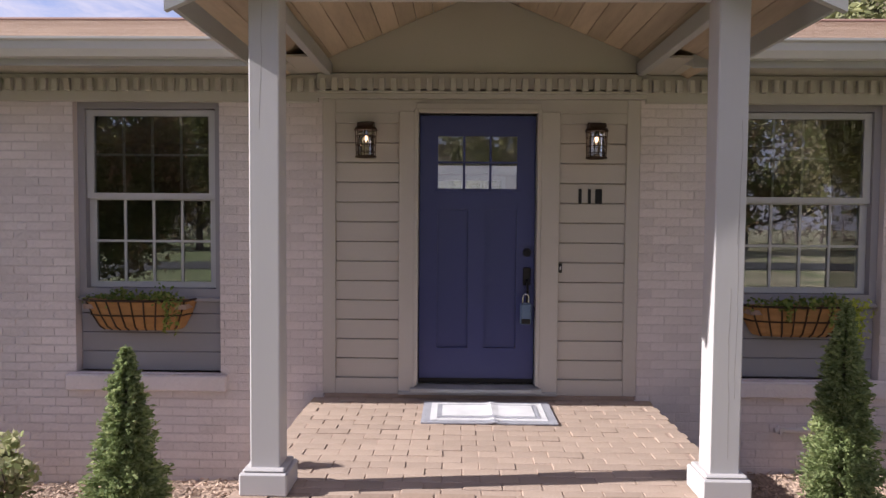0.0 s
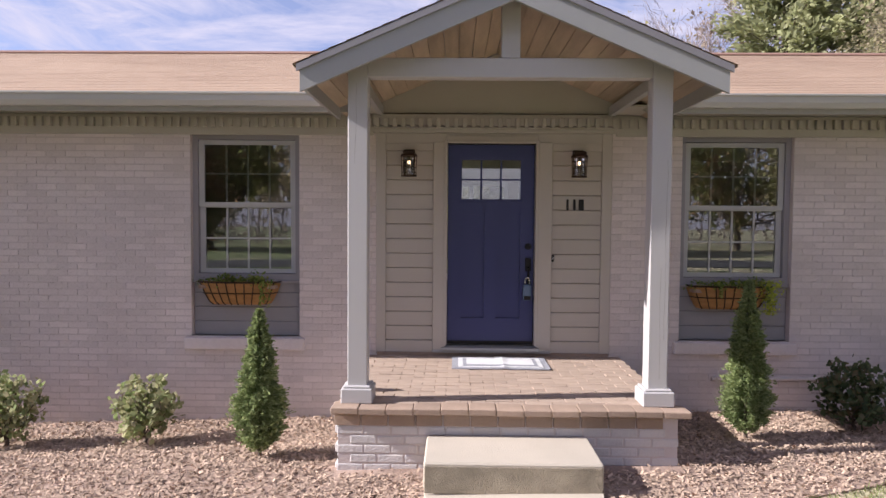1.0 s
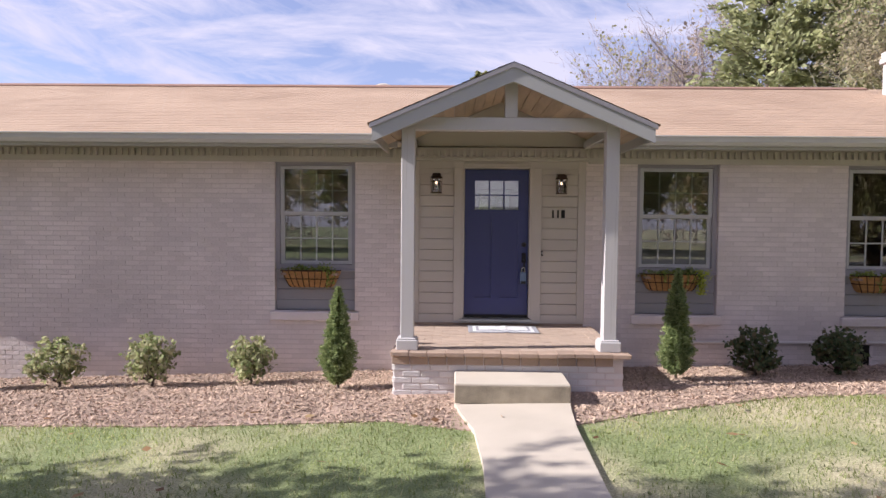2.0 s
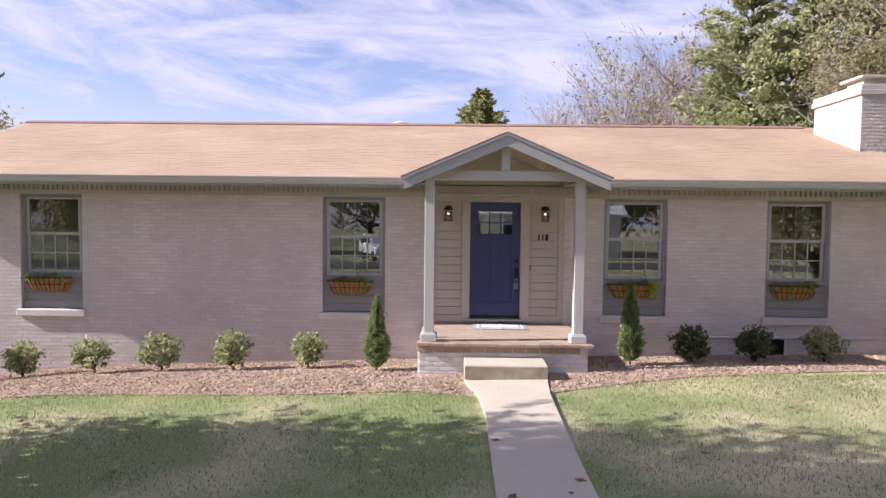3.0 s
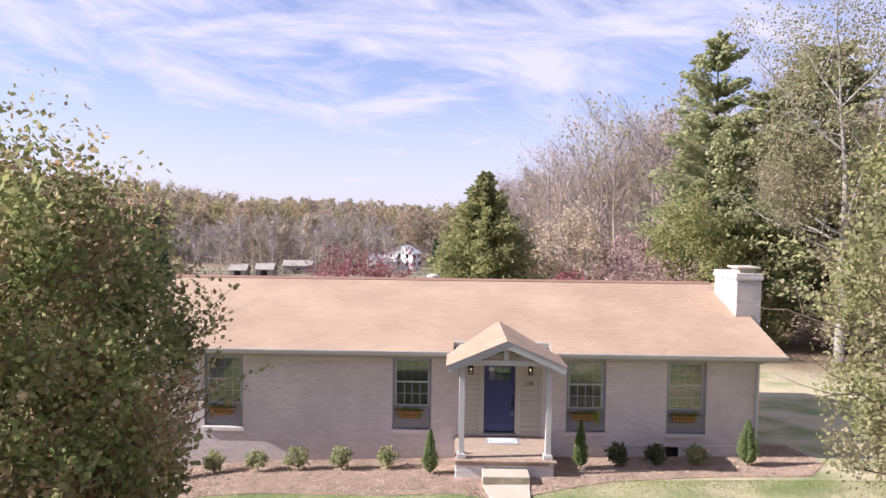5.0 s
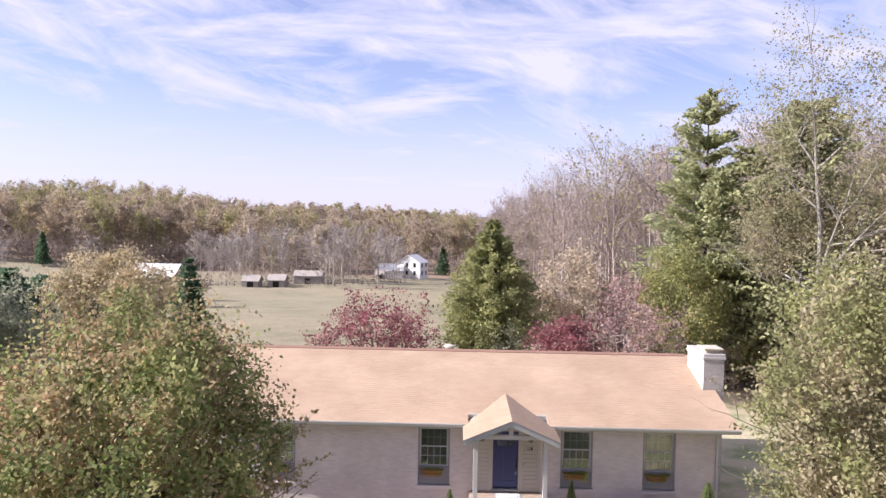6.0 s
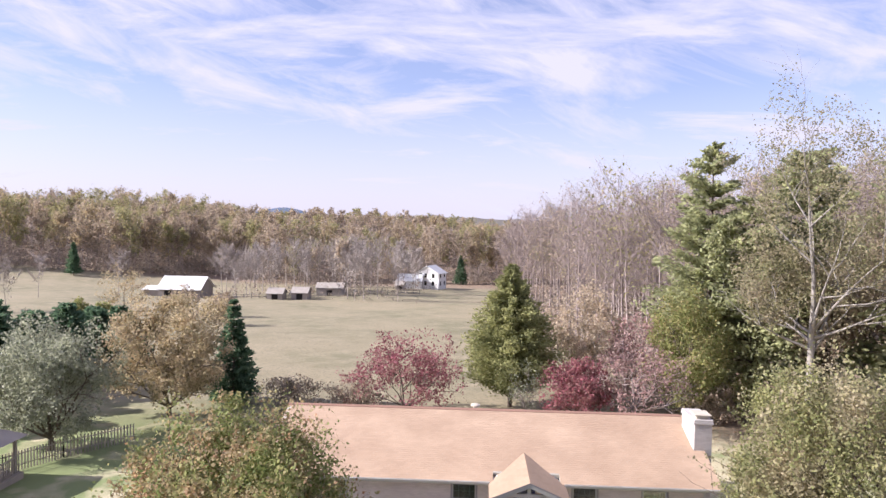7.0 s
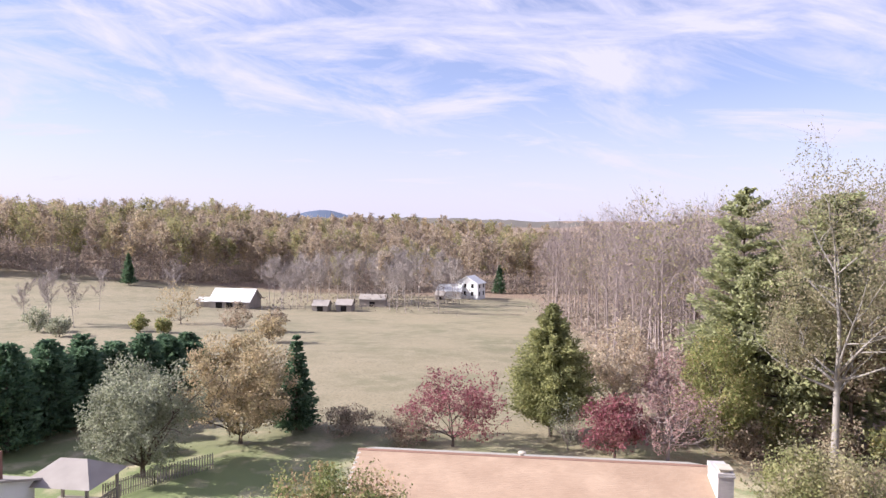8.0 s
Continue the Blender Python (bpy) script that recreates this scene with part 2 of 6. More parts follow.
M = {
    "painted_brick": mat("painted_brick", (0.635, 0.56, 0.54), 0.75, 0.2, 38, 0.9, 0.8, tone=0.07),
    "mortar": mat("painted_mortar", (0.57, 0.50, 0.48), 0.85, 0.14, 70, 0.7, 0.4),
    "white_brick": mat("whitewashed_brick", (0.58, 0.545, 0.535), 0.75, 0.18, 60, 2.5, 0.5, tone=0.07),
    "taupe": mat("taupe_paint", (0.43, 0.40, 0.345), 0.5, 0.07, 90, 1.0, 0.05),
    "panel": mat("greige_panel_paint", (0.455, 0.413, 0.368), 0.5, 0.08, 60, 1.0, 0.05),
    "trim": mat("grey_trim_paint", (0.375, 0.368, 0.36), 0.5, 0.08, 80, 1.4, 0.06),
    "post": mat("post_paint", (0.49, 0.463, 0.458), 0.5, 0.05, 60, 1.0, 0.04, stretch=(1, 1, 0.15)),
    "window_grey": mat("window_grey_paint", (0.28, 0.262, 0.275), 0.45, 0.08, 80, 1.5, 0.05),
    "sash": mat("sash_paint", (0.42, 0.41, 0.41), 0.4, 0.06, 80, 1.5, 0.03),
    "recess": mat("recess_panel_paint", (0.27, 0.255, 0.27), 0.55, 0.08, 70, 1.5, 0.08),
    "navy": mat("navy_door_paint", (0.031, 0.037, 0.135), 0.38, 0.10, 120, 1.2, 0.03),
    "shingle": mat("asphalt_shingle", (0.385, 0.258, 0.175), 0.95, 0.19, 260, 0.42, 0.4, second=(0.43, 0.31, 0.22), tone=0.05),
    "ridge_cap": mat("ridge_cap_shingle", (0.26, 0.15, 0.11), 0.95, 0.2, 200, 1, 0.3),
    "gutter": mat("gutter_enamel", (0.50, 0.49, 0.47), 0.4, 0.08, 50, 0.8, 0.03),
    "pine_board": mat("pine_board", (0.47, 0.37, 0.265), 0.6, 0.28, 18, 3, 0.1, tone=0.16, stretch=(4, 0.5, 4)),
    "paver": mat("brick_paver", (0.37, 0.27, 0.205), 0.85, 0.22, 55, 2, 0.4, second=(0.42, 0.325, 0.26), tone=0.09),
    "paver_joint": mat("paver_joint", (0.40, 0.29, 0.23), 0.95, 0.2, 60, 3, 0.3),
    # paver brown darkened to carry the shade on the porch's front face
    "edge_brick": mat("shade_toned_porch_brick", (0.34, 0.245, 0.185), 0.85, 0.28, 55, 4, 0.4, tone=0.12),
    "chimney_paint": mat("chimney_paint", (0.46, 0.42, 0.405), 0.75, 0.14, 60, 2.0, 0.4, tone=0.06),
    "concrete": mat("concrete", (0.48, 0.42, 0.345), 0.9, 0.16, 90, 1.6, 0.35),
    "aggregate": mat("exposed_aggregate", (0.33, 0.28, 0.205), 0.95, 0.5, 130, 6, 1.0),
    "black_iron": mat("black_iron", (0.018, 0.016, 0.016), 0.45, 0.2, 60, 5, 0.05, metal=0.6),
    "rust_iron": mat("bronze_iron", (0.05, 0.028, 0.018), 0.5, 0.25, 60, 5, 0.05, metal=0.5),
    "coco": mat("coco_fibre", (0.42, 0.22, 0.08), 0.95, 0.3, 90, 8, 0.8, stretch=(1, 1, 3)),
    "mulch_bed": mat("mulch_bed_soil", (0.26, 0.165, 0.125), 1.0, 0.5, 38, 2.2, 1.0, second=(0.42, 0.31, 0.25)),
    "chip": mat("wood_chip", (0.47, 0.345, 0.26), 0.95, 0.35, 30, 4, 0.2, tone=0.32),
    "bark": mat("bark", (0.12, 0.09, 0.07), 0.95, 0.35, 30, 3, 1.0, stretch=(1, 1, 0.25)),
    "pale_bark": mat("pale_bark", (0.29, 0.26, 0.235), 0.9, 0.35, 16, 2, 0.6, stretch=(1, 1, 0.4)),
    "twig": mat("bare_twig", (0.31, 0.25, 0.235), 0.95, 0.25, 12, 1, 0.2, tone=0.2),
    "grey_twig": mat("grey_bare_twig", (0.38, 0.33, 0.30), 0.95, 0.25, 12, 1, 0.2, tone=0.2),
    "asphalt": mat("asphalt", (0.075, 0.072, 0.072), 0.9, 0.25, 120, 0.7, 0.5),
    "white_metal": mat("white_sheet_metal", (0.72, 0.71, 0.70), 0.45, 0.1, 6, 0.4, 0.05, metal=0.0),
    "white_board": mat("white_weatherboard", (0.78, 0.77, 0.76), 0.6, 0.08, 5, 0.4, 0.1),
    "barn_wood": mat("grey_barn_wood", (0.30, 0.265, 0.24), 0.9, 0.25, 8, 0.8, 0.3),
    "grey_shingle": mat("grey_shingle", (0.35, 0.31, 0.28), 0.95, 0.2, 60, 0.8, 0.3),
    "deck_wood": mat("deck_wood", (0.30, 0.26, 0.22), 0.85, 0.25, 20, 1, 0.3),
    "red_brick": mat("red_brick", (0.24, 0.12, 0.09), 0.9, 0.25, 20, 2, 0.4),
    "mat_grey": mat("doormat_grey", (0.36, 0.36, 0.40), 1.0, 0.2, 180, 8, 0.8),
    "mat_white": mat("doormat_white", (0.72, 0.71, 0.72), 1.0, 0.15, 180, 8, 0.8),
    "lock_blue": mat("lockbox_blue", (0.10, 0.15, 0.24), 0.4, 0.1, 80, 8, 0.05),
    "pipe": mat("painted_pipe", (0.60, 0.55, 0.53), 0.6, 0.1, 40, 2, 0.1),
    # dimness of the rooms behind the panes, painted in as dark grey
    "dark_room": mat("painted_dim_room", (0.16, 0.15, 0.14), 0.9, 0.1, 8, 0.6, 0.0),
    "car_paint": mat("white_car_paint", (0.72, 0.72, 0.73), 0.25, 0.03, 20, 1, 0.0),
    "rubber": mat("tyre_rubber", (0.02, 0.02, 0.02), 0.9, 0.2, 60, 4, 0.2),
    "chrome": mat("alloy", (0.55, 0.55, 0.56), 0.25, 0.05, 30, 2, 0.0, metal=0.9),
    "glass": glass_mat(),
    "bulb": glow("lit_bulb", (1.0, 0.62, 0.32), 2.6),
}


# ---------------------------------------------------------------- mesh helpers
def part(name, bm, material, parent=None, label="", smooth=False):
    me = bpy.data.meshes.new(name)
    bm.to_mesh(me)
    bm.free()
    me.materials.append(M[material] if isinstance(material, str) else material)
    if smooth:
        me.shade_smooth()
    ob = new(name, me)
    ob.parent = parent
    if label:
        tagged(ob, label)
    return ob


def thing(name, place, label, category, group="", kind=""):
    return tagged(_at(new(name), place), label, category, group, kind)


def _at(ob, place):
    ob.location = place
    return ob


def box(bm, x0, x1, y0, y1, z0, z1, bevel=0.0):
    made = bmesh.ops.create_cube(bm, size=1.0, matrix=Matrix.Translation(((x0 + x1) / 2, (y0 + y1) / 2, (z0 + z1) / 2)) @ Matrix.Diagonal((x1 - x0, y1 - y0, z1 - z0, 1)))
    if bevel:
        edges = {e for v in made["verts"] for e in v.link_edges}
        bmesh.ops.bevel(bm, geom=list(edges), offset=bevel, segments=1, affect="EDGES")
    return bm


def boxes(*dims, bevel=0.0):
    bm = bmesh.new()
    for d in dims:
        box(bm, *d, bevel=bevel)
    return bm


def prism(outline, axis, a, b):
    """A solid from an outline of two coordinates, run along the axis from a to b."""
    bm = bmesh.new()
    def at(p, s):
        return (s, p[0], p[1]) if axis == "x" else (p[0], s, p[1]) if axis == "y" else (p[0], p[1], s)
    lo, hi = [bm.verts.new(at(p, a)) for p in outline], [bm.verts.new(at(p, b)) for p in outline]
    bm.faces.new(lo), bm.faces.new(hi[::-1])
    for i in range(len(outline)):
        j = (i + 1) % len(outline)
        bm.faces.new((lo[j], lo[i], hi[i], hi[j]))
    bmesh.ops.recalc_face_normals(bm, faces=bm.faces)
    return bm


def rod(bm, a, b, r, r2=None, sides=8):
    a, b = Vector(a), Vector(b)
    d = b - a
    m = Matrix.Translation((a + b) / 2) @ d.to_track_quat("Z", "Y").to_matrix().to_4x4()
    bmesh.ops.create_cone(bm, cap_ends=True, segments=sides, radius1=r, radius2=r if r2 is None else r2, depth=d.length, matrix=m)
    return bm


def mesh_from(name, verts, faces, material, parent=None, label="", smooth=False):
    """verts: n x 3; faces: m x k, all with k corners."""
    verts, faces = np.asarray(verts, np.float32), np.asarray(faces, np.int32)
    me = bpy.data.meshes.new(name)
    k = faces.shape[1]
    me.vertices.add(len(verts)), me.loops.add(faces.size), me.polygons.add(len(faces))
    me.vertices.foreach_set("co", verts.ravel())
    me.loops.foreach_set("vertex_index", faces.ravel())
    me.polygons.foreach_set("loop_start", np.arange(0, faces.size, k, dtype=np.int32))
    me.update(calc_edges=True)
    me.materials.append(M[material] if isinstance(material, str) else material)
    if smooth:
        me.shade_smooth()
    else:
        me.shade_flat()
    ob = new(name, me)
    ob.parent = parent
    if label:
        tagged(ob, label)
    return ob


# ---------------------------------------------------------------- the lie of the land
def smooth01(a, b, v):
    t = np.clip((v - a) / (b - a), 0, 1)
    return t * t * (3 - 2 * t)


def land(x, y):
    x, y = np.asarray(x, float), np.asarray(y, float)
    cross = np.where(x > 0, 0.02 * np.clip(x, 0, 9), 0.035 * np.clip(x, -14, 0)) * (1 - smooth01(-5, -16, y) * 0.7) * (1 - smooth01(6, 26, y)) - 0.02 * np.clip(-6 - x, 0, 5) ** 2 * smooth01(-22, -6, y) * (1 - smooth01(4, 26, y))
    front = -0.12 + 0.15 * smooth01(-0.2, -2.0, y) * (1 - smooth01(-3, -6, y) * 0.5) + 0.012 * np.minimum(0, y + 4)
    back = -0.066 * np.clip(y, 0, 24) - 0.050 * np.clip(y - 24, 0, 160) - 0.03 * np.clip(y - 184, 0, 260)
    hills = 12 * smooth01(60, 260, np.hypot(x + 190, y - 150) * 0 + (-x - 40) * 0.9 + (y - 120) * 0.5) * smooth01(60, 200, y)
    right = 9 * smooth01(16, 90, x - 0.05 * y) * smooth01(10, 60, y)
    far = 10 * smooth01(215, 420, y) * (1 - 0.42 * np.exp(-((x / np.maximum(y, 60) + 0.33) / 0.06) ** 2))
    bumps = 0.05 * np.sin(x * 0.31 + 1) * np.sin(y * 0.27) * smooth01(6, 20, np.abs(y)) + 0.5 * np.sin(x * 0.043) * np.cos(y * 0.05) * smooth01(30, 90, y)
    return cross + front + back + hills + right + far + bumps


def ground_sheet():
    xs = np.concatenate([np.linspace(-2500, -120, 14), np.linspace(-110, -22, 23), np.linspace(-20, 20, 101), np.linspace(22, 110, 23), np.linspace(120, 2500, 14)])
    ys = np.concatenate([np.linspace(-2500, -90, 12), np.linspace(-80, -20, 31), np.linspace(-19.6, 10, 75), np.linspace(11, 60, 50), np.linspace(65, 300, 48), np.linspace(330, 4800, 20)])
    X, Y = np.meshgrid(xs, ys)
    Z = land(X, Y)
    v = np.stack([X.ravel(), Y.ravel(), Z.ravel()], 1)
    w = len(xs)
    i = (np.arange(len(ys) - 1)[:, None] * w + np.arange(w - 1)[None]).ravel()
    f = np.stack([i, i + 1, i + 1 + w, i + w], 1)
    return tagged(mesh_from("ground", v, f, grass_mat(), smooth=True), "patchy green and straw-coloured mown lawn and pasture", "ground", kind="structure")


def grass_mat():
    m = bpy.data.materials.new("lawn_grass")
    m.use_nodes = True
    n, l = m.node_tree.nodes, m.node_tree.links
    b = n["Principled BSDF"]
    b.inputs["Roughness"].default_value = 0.95
    co = n.new("ShaderNodeTexCoord")
    def noise_tex(scale, detail=5):
        t = n.new("ShaderNodeTexNoise"); t.inputs["Scale"].default_value, t.inputs["Detail"].default_value = scale, detail
        l.new(co.outputs["Object"], t.inputs["Vector"])
        return t.outputs["Fac"]
    def spread(v, a, z, lo=0.0, hi=1.0):
        r = n.new("ShaderNodeMapRange")
        for k, q in (("From Min", a), ("From Max", z), ("To Min", lo), ("To Max", hi)):
            r.inputs[k].default_value = q
        l.new(v, r.inputs["Value"])
        return r.outputs[0]
    def blend(f, a, c):
        x = n.new("ShaderNodeMix"); x.data_type = "RGBA"
        l.new(f, x.inputs["Factor"])
        for k, v in (("A", a), ("B", c)):
            if isinstance(v, tuple):
                x.inputs[k].default_value = (*v, 1)
            else:
                l.new(v, x.inputs[k])
        return x.outputs["Result"]
    blades = noise_tex(55, 3)
    green = blend(spread(blades, 0.35, 0.65), (0.125, 0.16, 0.058), (0.265, 0.30, 0.13))
    straw = blend(spread(blades, 0.35, 0.65), (0.36, 0.31, 0.19), (0.56, 0.49, 0.33))
    sep = n.new("ShaderNodeSeparateXYZ"); l.new(co.outputs["Object"], sep.inputs[0])
    worn = n.new("ShaderNodeMath"); worn.operation = "ADD"
    l.new(spread(sep.outputs["X"], -9, 9, -0.07, 0.08), worn.inputs[0]); l.new(noise_tex(0.45, 7), worn.inputs[1])
    near = blend(spread(worn.outputs[0], 0.43, 0.64), green, straw)
    field = blend(spread(noise_tex(0.06, 8), 0.36, 0.62), (0.175, 0.16, 0.09), (0.285, 0.235, 0.15))
    field = blend(spread(noise_tex(0.35, 8), 0.42, 0.7), field, (0.30, 0.25, 0.165))
    field = blend(spread(noise_tex(3.0, 5), 0.45, 0.75), field, (0.17, 0.15, 0.09))
    lawn = blend(spread(sep.outputs["Y"], 16, 30), near, field)
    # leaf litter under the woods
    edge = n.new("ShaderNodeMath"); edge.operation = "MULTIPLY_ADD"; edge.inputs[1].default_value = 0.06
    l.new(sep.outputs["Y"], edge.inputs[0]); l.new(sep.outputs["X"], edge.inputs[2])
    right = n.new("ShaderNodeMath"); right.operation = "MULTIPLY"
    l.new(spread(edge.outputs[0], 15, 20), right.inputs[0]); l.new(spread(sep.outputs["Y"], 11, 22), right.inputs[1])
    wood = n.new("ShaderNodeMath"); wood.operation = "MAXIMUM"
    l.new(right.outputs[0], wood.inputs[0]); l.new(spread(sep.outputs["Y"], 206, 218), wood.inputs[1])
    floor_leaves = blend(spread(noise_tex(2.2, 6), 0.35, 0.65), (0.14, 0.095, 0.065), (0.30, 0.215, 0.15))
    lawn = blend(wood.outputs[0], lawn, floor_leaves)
    l.new(lawn, b.inputs["Base Color"])
    bp = n.new("ShaderNodeBump"); bp.inputs["Strength"].default_value, bp.inputs["Distance"].default_value = 0.7, 0.03
    l.new(blades, bp.inputs["Height"]); l.new(bp.outputs[0], b.inputs["Normal"])
    return m


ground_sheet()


def draped(name, outline, lift, material, label, category, step=0.25):
    """A sheet laid on the land within an outline, with its rim turned down into the soil."""
    bm = bmesh.new()
    f = bm.faces.new([bm.verts.new((x, y, 0)) for x, y in outline])
    x0, x1, y0, y1 = min(p[0] for p in outline), max(p[0] for p in outline), min(p[1] for p in outline), max(p[1] for p in outline)
    for axis, lo, hi in ((0, x0, x1), (1, y0, y1)):
        k = lo + step
        while k < hi:
            co, no = ((k, 0, 0), (1, 0, 0)) if axis == 0 else ((0, k, 0), (0, 1, 0))
            bmesh.ops.bisect_plane(bm, geom=[*bm.verts, *bm.edges, *bm.faces], plane_co=co, plane_no=no)
            k += step
    rim = [e for e in bm.edges if e.is_boundary]
    made = bmesh.ops.extrude_edge_only(bm, edges=rim)
    low = {v for v in made["geom"] if isinstance(v, bmesh.types.BMVert)}
    for v in bm.verts:
        v.co.z = float(land(v.co.x, v.co.y)) + (-0.08 if v in low else lift)
    bmesh.ops.recalc_face_normals(bm, faces=bm.faces)
    return tagged(part(name, bm, material), label, category, kind="structure")


# beds of mulch along the facade, the walk, the drive and the road
draped("mulch_bed", [(-10.3, 0.05), (-9.8, -1.0), (-9.55, -2.2), (-9.2, -2.75), (-8.5, -2.9), (-6, -2.75), (-3, -3.0), (-1.0, -2.95), (-0.2, -3.3), (-0.1, 0.05)], 0.012, "mulch_bed", "bed of brown wood-chip mulch before the facade", "mulch bed")
draped("mulch_bed", [(0.6, 0.05), (0.7, -3.2), (1.6, -2.75), (3.0, -2.25), (5.5, -1.95), (8.2, -1.9), (9.2, -0.6), (8.9, 1.2), (7.6, 1.3), (7.5, 0.05)], 0.012, "mulch_bed", "bed of brown wood-chip mulch beside the porch", "mulch bed")
draped("walkway", [(-0.36, -2.5), (-0.30, -2.85), (-0.18, -3.4), (-0.13, -4.2), (-0.13, -24.0), (0.74, -24.0), (0.74, -4.2), (0.75, -3.4), (0.79, -2.85), (0.83, -2.5)], 0.05, "concrete", "pale concrete front walk flaring at the step", "walkway", step=0.6)
draped("road", [(-70, -24), (-70, -30.5), (70, -30.5), (70, -24)], 0.03, "asphalt", "grey asphalt road beyond the front lawn", "road", step=4)
draped("driveway", [(-16.5, 6), (-16.5, -24), (-13.0, -24), (-11.6, -6), (-10.0, -2.7), (-9.9, -2.0), (-10.15, -1.0), (-10.7, 0.2), (-10.8, 6)], 0.02, "asphalt", "dark asphalt driveway beside the house", "driveway", step=1.5)

def block_wall():
    """Low wall of split concrete blocks that holds the end of the bed above the drive."""
    rng = np.random.default_rng(44)
    t = thing("retaining_wall", on(-9.85, -1.4), "low curved wall of pale split concrete blocks beside the drive", "retaining wall")
    line = [(-10.52, 0.0), (-10.28, -0.4), (-10.06, -0.8), (-9.9, -1.2), (-9.78, -1.6), (-9.72, -2.0), (-9.62, -2.4), (-9.4, -2.75)]
    o = Vector(on(-9.85, -1.4))
    for course in range(3):
        for i, ((xa, ya), (xb, yb)) in enumerate(zip(line, line[1:])):
            if i >= 7 - course:
                continue
            f = 0.5 * (course % 2)
            x, y = xa + (xb - xa) * (0.5 + f), ya + (yb - ya) * (0.5 + f)
            ln = math.hypot(xb - xa, yb - ya) / 2 - 0.006
            bm = boxes((-ln, ln, -0.12, 0.12, 0.0, 0.145), bevel=0.018)
            for v in bm.verts:
                v.co += Vector(rng.normal(0, 0.006, 3))
            b = part("block", bm, "concrete", t)
            b.location = (x - o.x, y - o.y, float(land(x, y)) - o.z - 0.11 + course * 0.148)
            b.rotation_euler.z = math.atan2(yb - ya, xb - xa)


def holed(xs, zs, y0, y1, holes):
    """One solid slab between y0 and y1 over a grid of cuts, with rectangular holes (x0, x1, z0, z1) right through."""
    xs, zs = sorted(set(xs) | {h[k] for h in holes for k in (0, 1)}), sorted(set(zs) | {h[k] for h in holes for k in (2, 3)})
    bm, seen = bmesh.new(), {}
    def v(i, j, y):
        if (i, j, y) not in seen:
            seen[i, j, y] = bm.verts.new((xs[i], y, zs[j]))
        return seen[i, j, y]
    def full(i, j):
        if not (0 <= i < len(xs) - 1 and 0 <= j < len(zs) - 1):
            return False
        cx, cz = (xs[i] + xs[i + 1]) / 2, (zs[j] + zs[j + 1]) / 2
        return not any(h[0] < cx < h[1] and h[2] < cz < h[3] for h in holes)
    for i, j in product(range(len(xs) - 1), range(len(zs) - 1)):
        if not full(i, j):
            continue
        for y in (y0, y1):
            bm.faces.new((v(i, j, y), v(i + 1, j, y), v(i + 1, j + 1, y), v(i, j + 1, y)))
        for di, dj, a, b in ((-1, 0, (0, 0), (0, 1)), (1, 0, (1, 0), (1, 1)), (0, -1, (0, 0), (1, 0)), (0, 1, (0, 1), (1, 1))):
            if not full(i + di, j + dj):
                bm.faces.new((v(i + a[0], j + a[1], y0), v(i + b[0], j + b[1], y0), v(i + b[0], j + b[1], y1), v(i + a[0], j + a[1], y1)))
    bmesh.ops.recalc_face_normals(bm, faces=bm.faces)
    return bm


# ---------------------------------------------------------------- the house
X0, X1, YB = -10.45, 7.49, 9.0        # wall ends, back wall
WALL_TOP, ROOF0, SLOPE = 2.77, 3.03, 0.314
EAVE_Y, RIDGE_Y = -0.56, 4.5
RX0, RX1 = -10.95, 8.10
WINDOWS = (-7.78, -2.32, 2.685, 5.55)   # centres
OPEN_W, OPEN_Z0, OPEN_Z1 = 1.12, 0.66, 2.77


def roof_z(y):
    return ROOF0 + (min(y, 2 * RIDGE_Y - y) - EAVE_Y) * SLOPE


house = thing("house", (0, 0, 0), "long single-storey house of painted brick with a tan shingle roof", "house")

# front wall between its openings; door bay from -0.97 to 1.42
cuts = [(c - OPEN_W / 2, c + OPEN_W / 2, OPEN_Z0, OPEN_Z1) for c in WINDOWS] + [(-0.97, 1.42, 0.50, 2.77)]
cuts.sort()
bm = holed([X0, X1], [-1.0, 2.95], 0.0, 0.26, cuts)
wall = part("front_wall", bm, "mortar", house, "painted brick front wall")
side = prism([(0.012, -1.2), (YB, -1.6), (YB, 2.95), (RIDGE_Y, roof_z(RIDGE_Y) - 0.08), (0.012, 2.95)], "x", X1 - 0.25, X1)
part("side_wall", side, "painted_brick", house)
side = prism([(0.012, -1.2), (YB, -1.6), (YB, 2.95), (RIDGE_Y, roof_z(RIDGE_Y) - 0.08), (0.012, 2.95)], "x", X0, X0 + 0.25)
part("side_wall", side, "painted_brick", house)
part("back_wall", holed([X0 + 0.25, X1 - 0.25], [-1.6, 2.95], YB - 0.25, YB, [(-0.65, 1.05, 0.5, 2.75)]), "painted_brick", house)
# room surfaces share the dark grey that carries their dimness
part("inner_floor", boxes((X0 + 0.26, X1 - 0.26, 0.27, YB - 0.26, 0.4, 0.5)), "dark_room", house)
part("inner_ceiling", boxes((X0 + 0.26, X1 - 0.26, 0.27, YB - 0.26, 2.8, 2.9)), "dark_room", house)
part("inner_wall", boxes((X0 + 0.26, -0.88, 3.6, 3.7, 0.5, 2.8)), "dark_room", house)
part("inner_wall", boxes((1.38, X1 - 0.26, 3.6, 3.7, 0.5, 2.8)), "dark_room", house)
# invented white hall and glazed back door, added to brighten the front door's panes
for xh in (-0.88, 1.28):
    part("added_hall_wall", boxes((xh, xh + 0.1, 0.27, YB - 0.26, 0.501, 2.799)), "white_board", house, "white hall wall added to brighten the front door's panes")
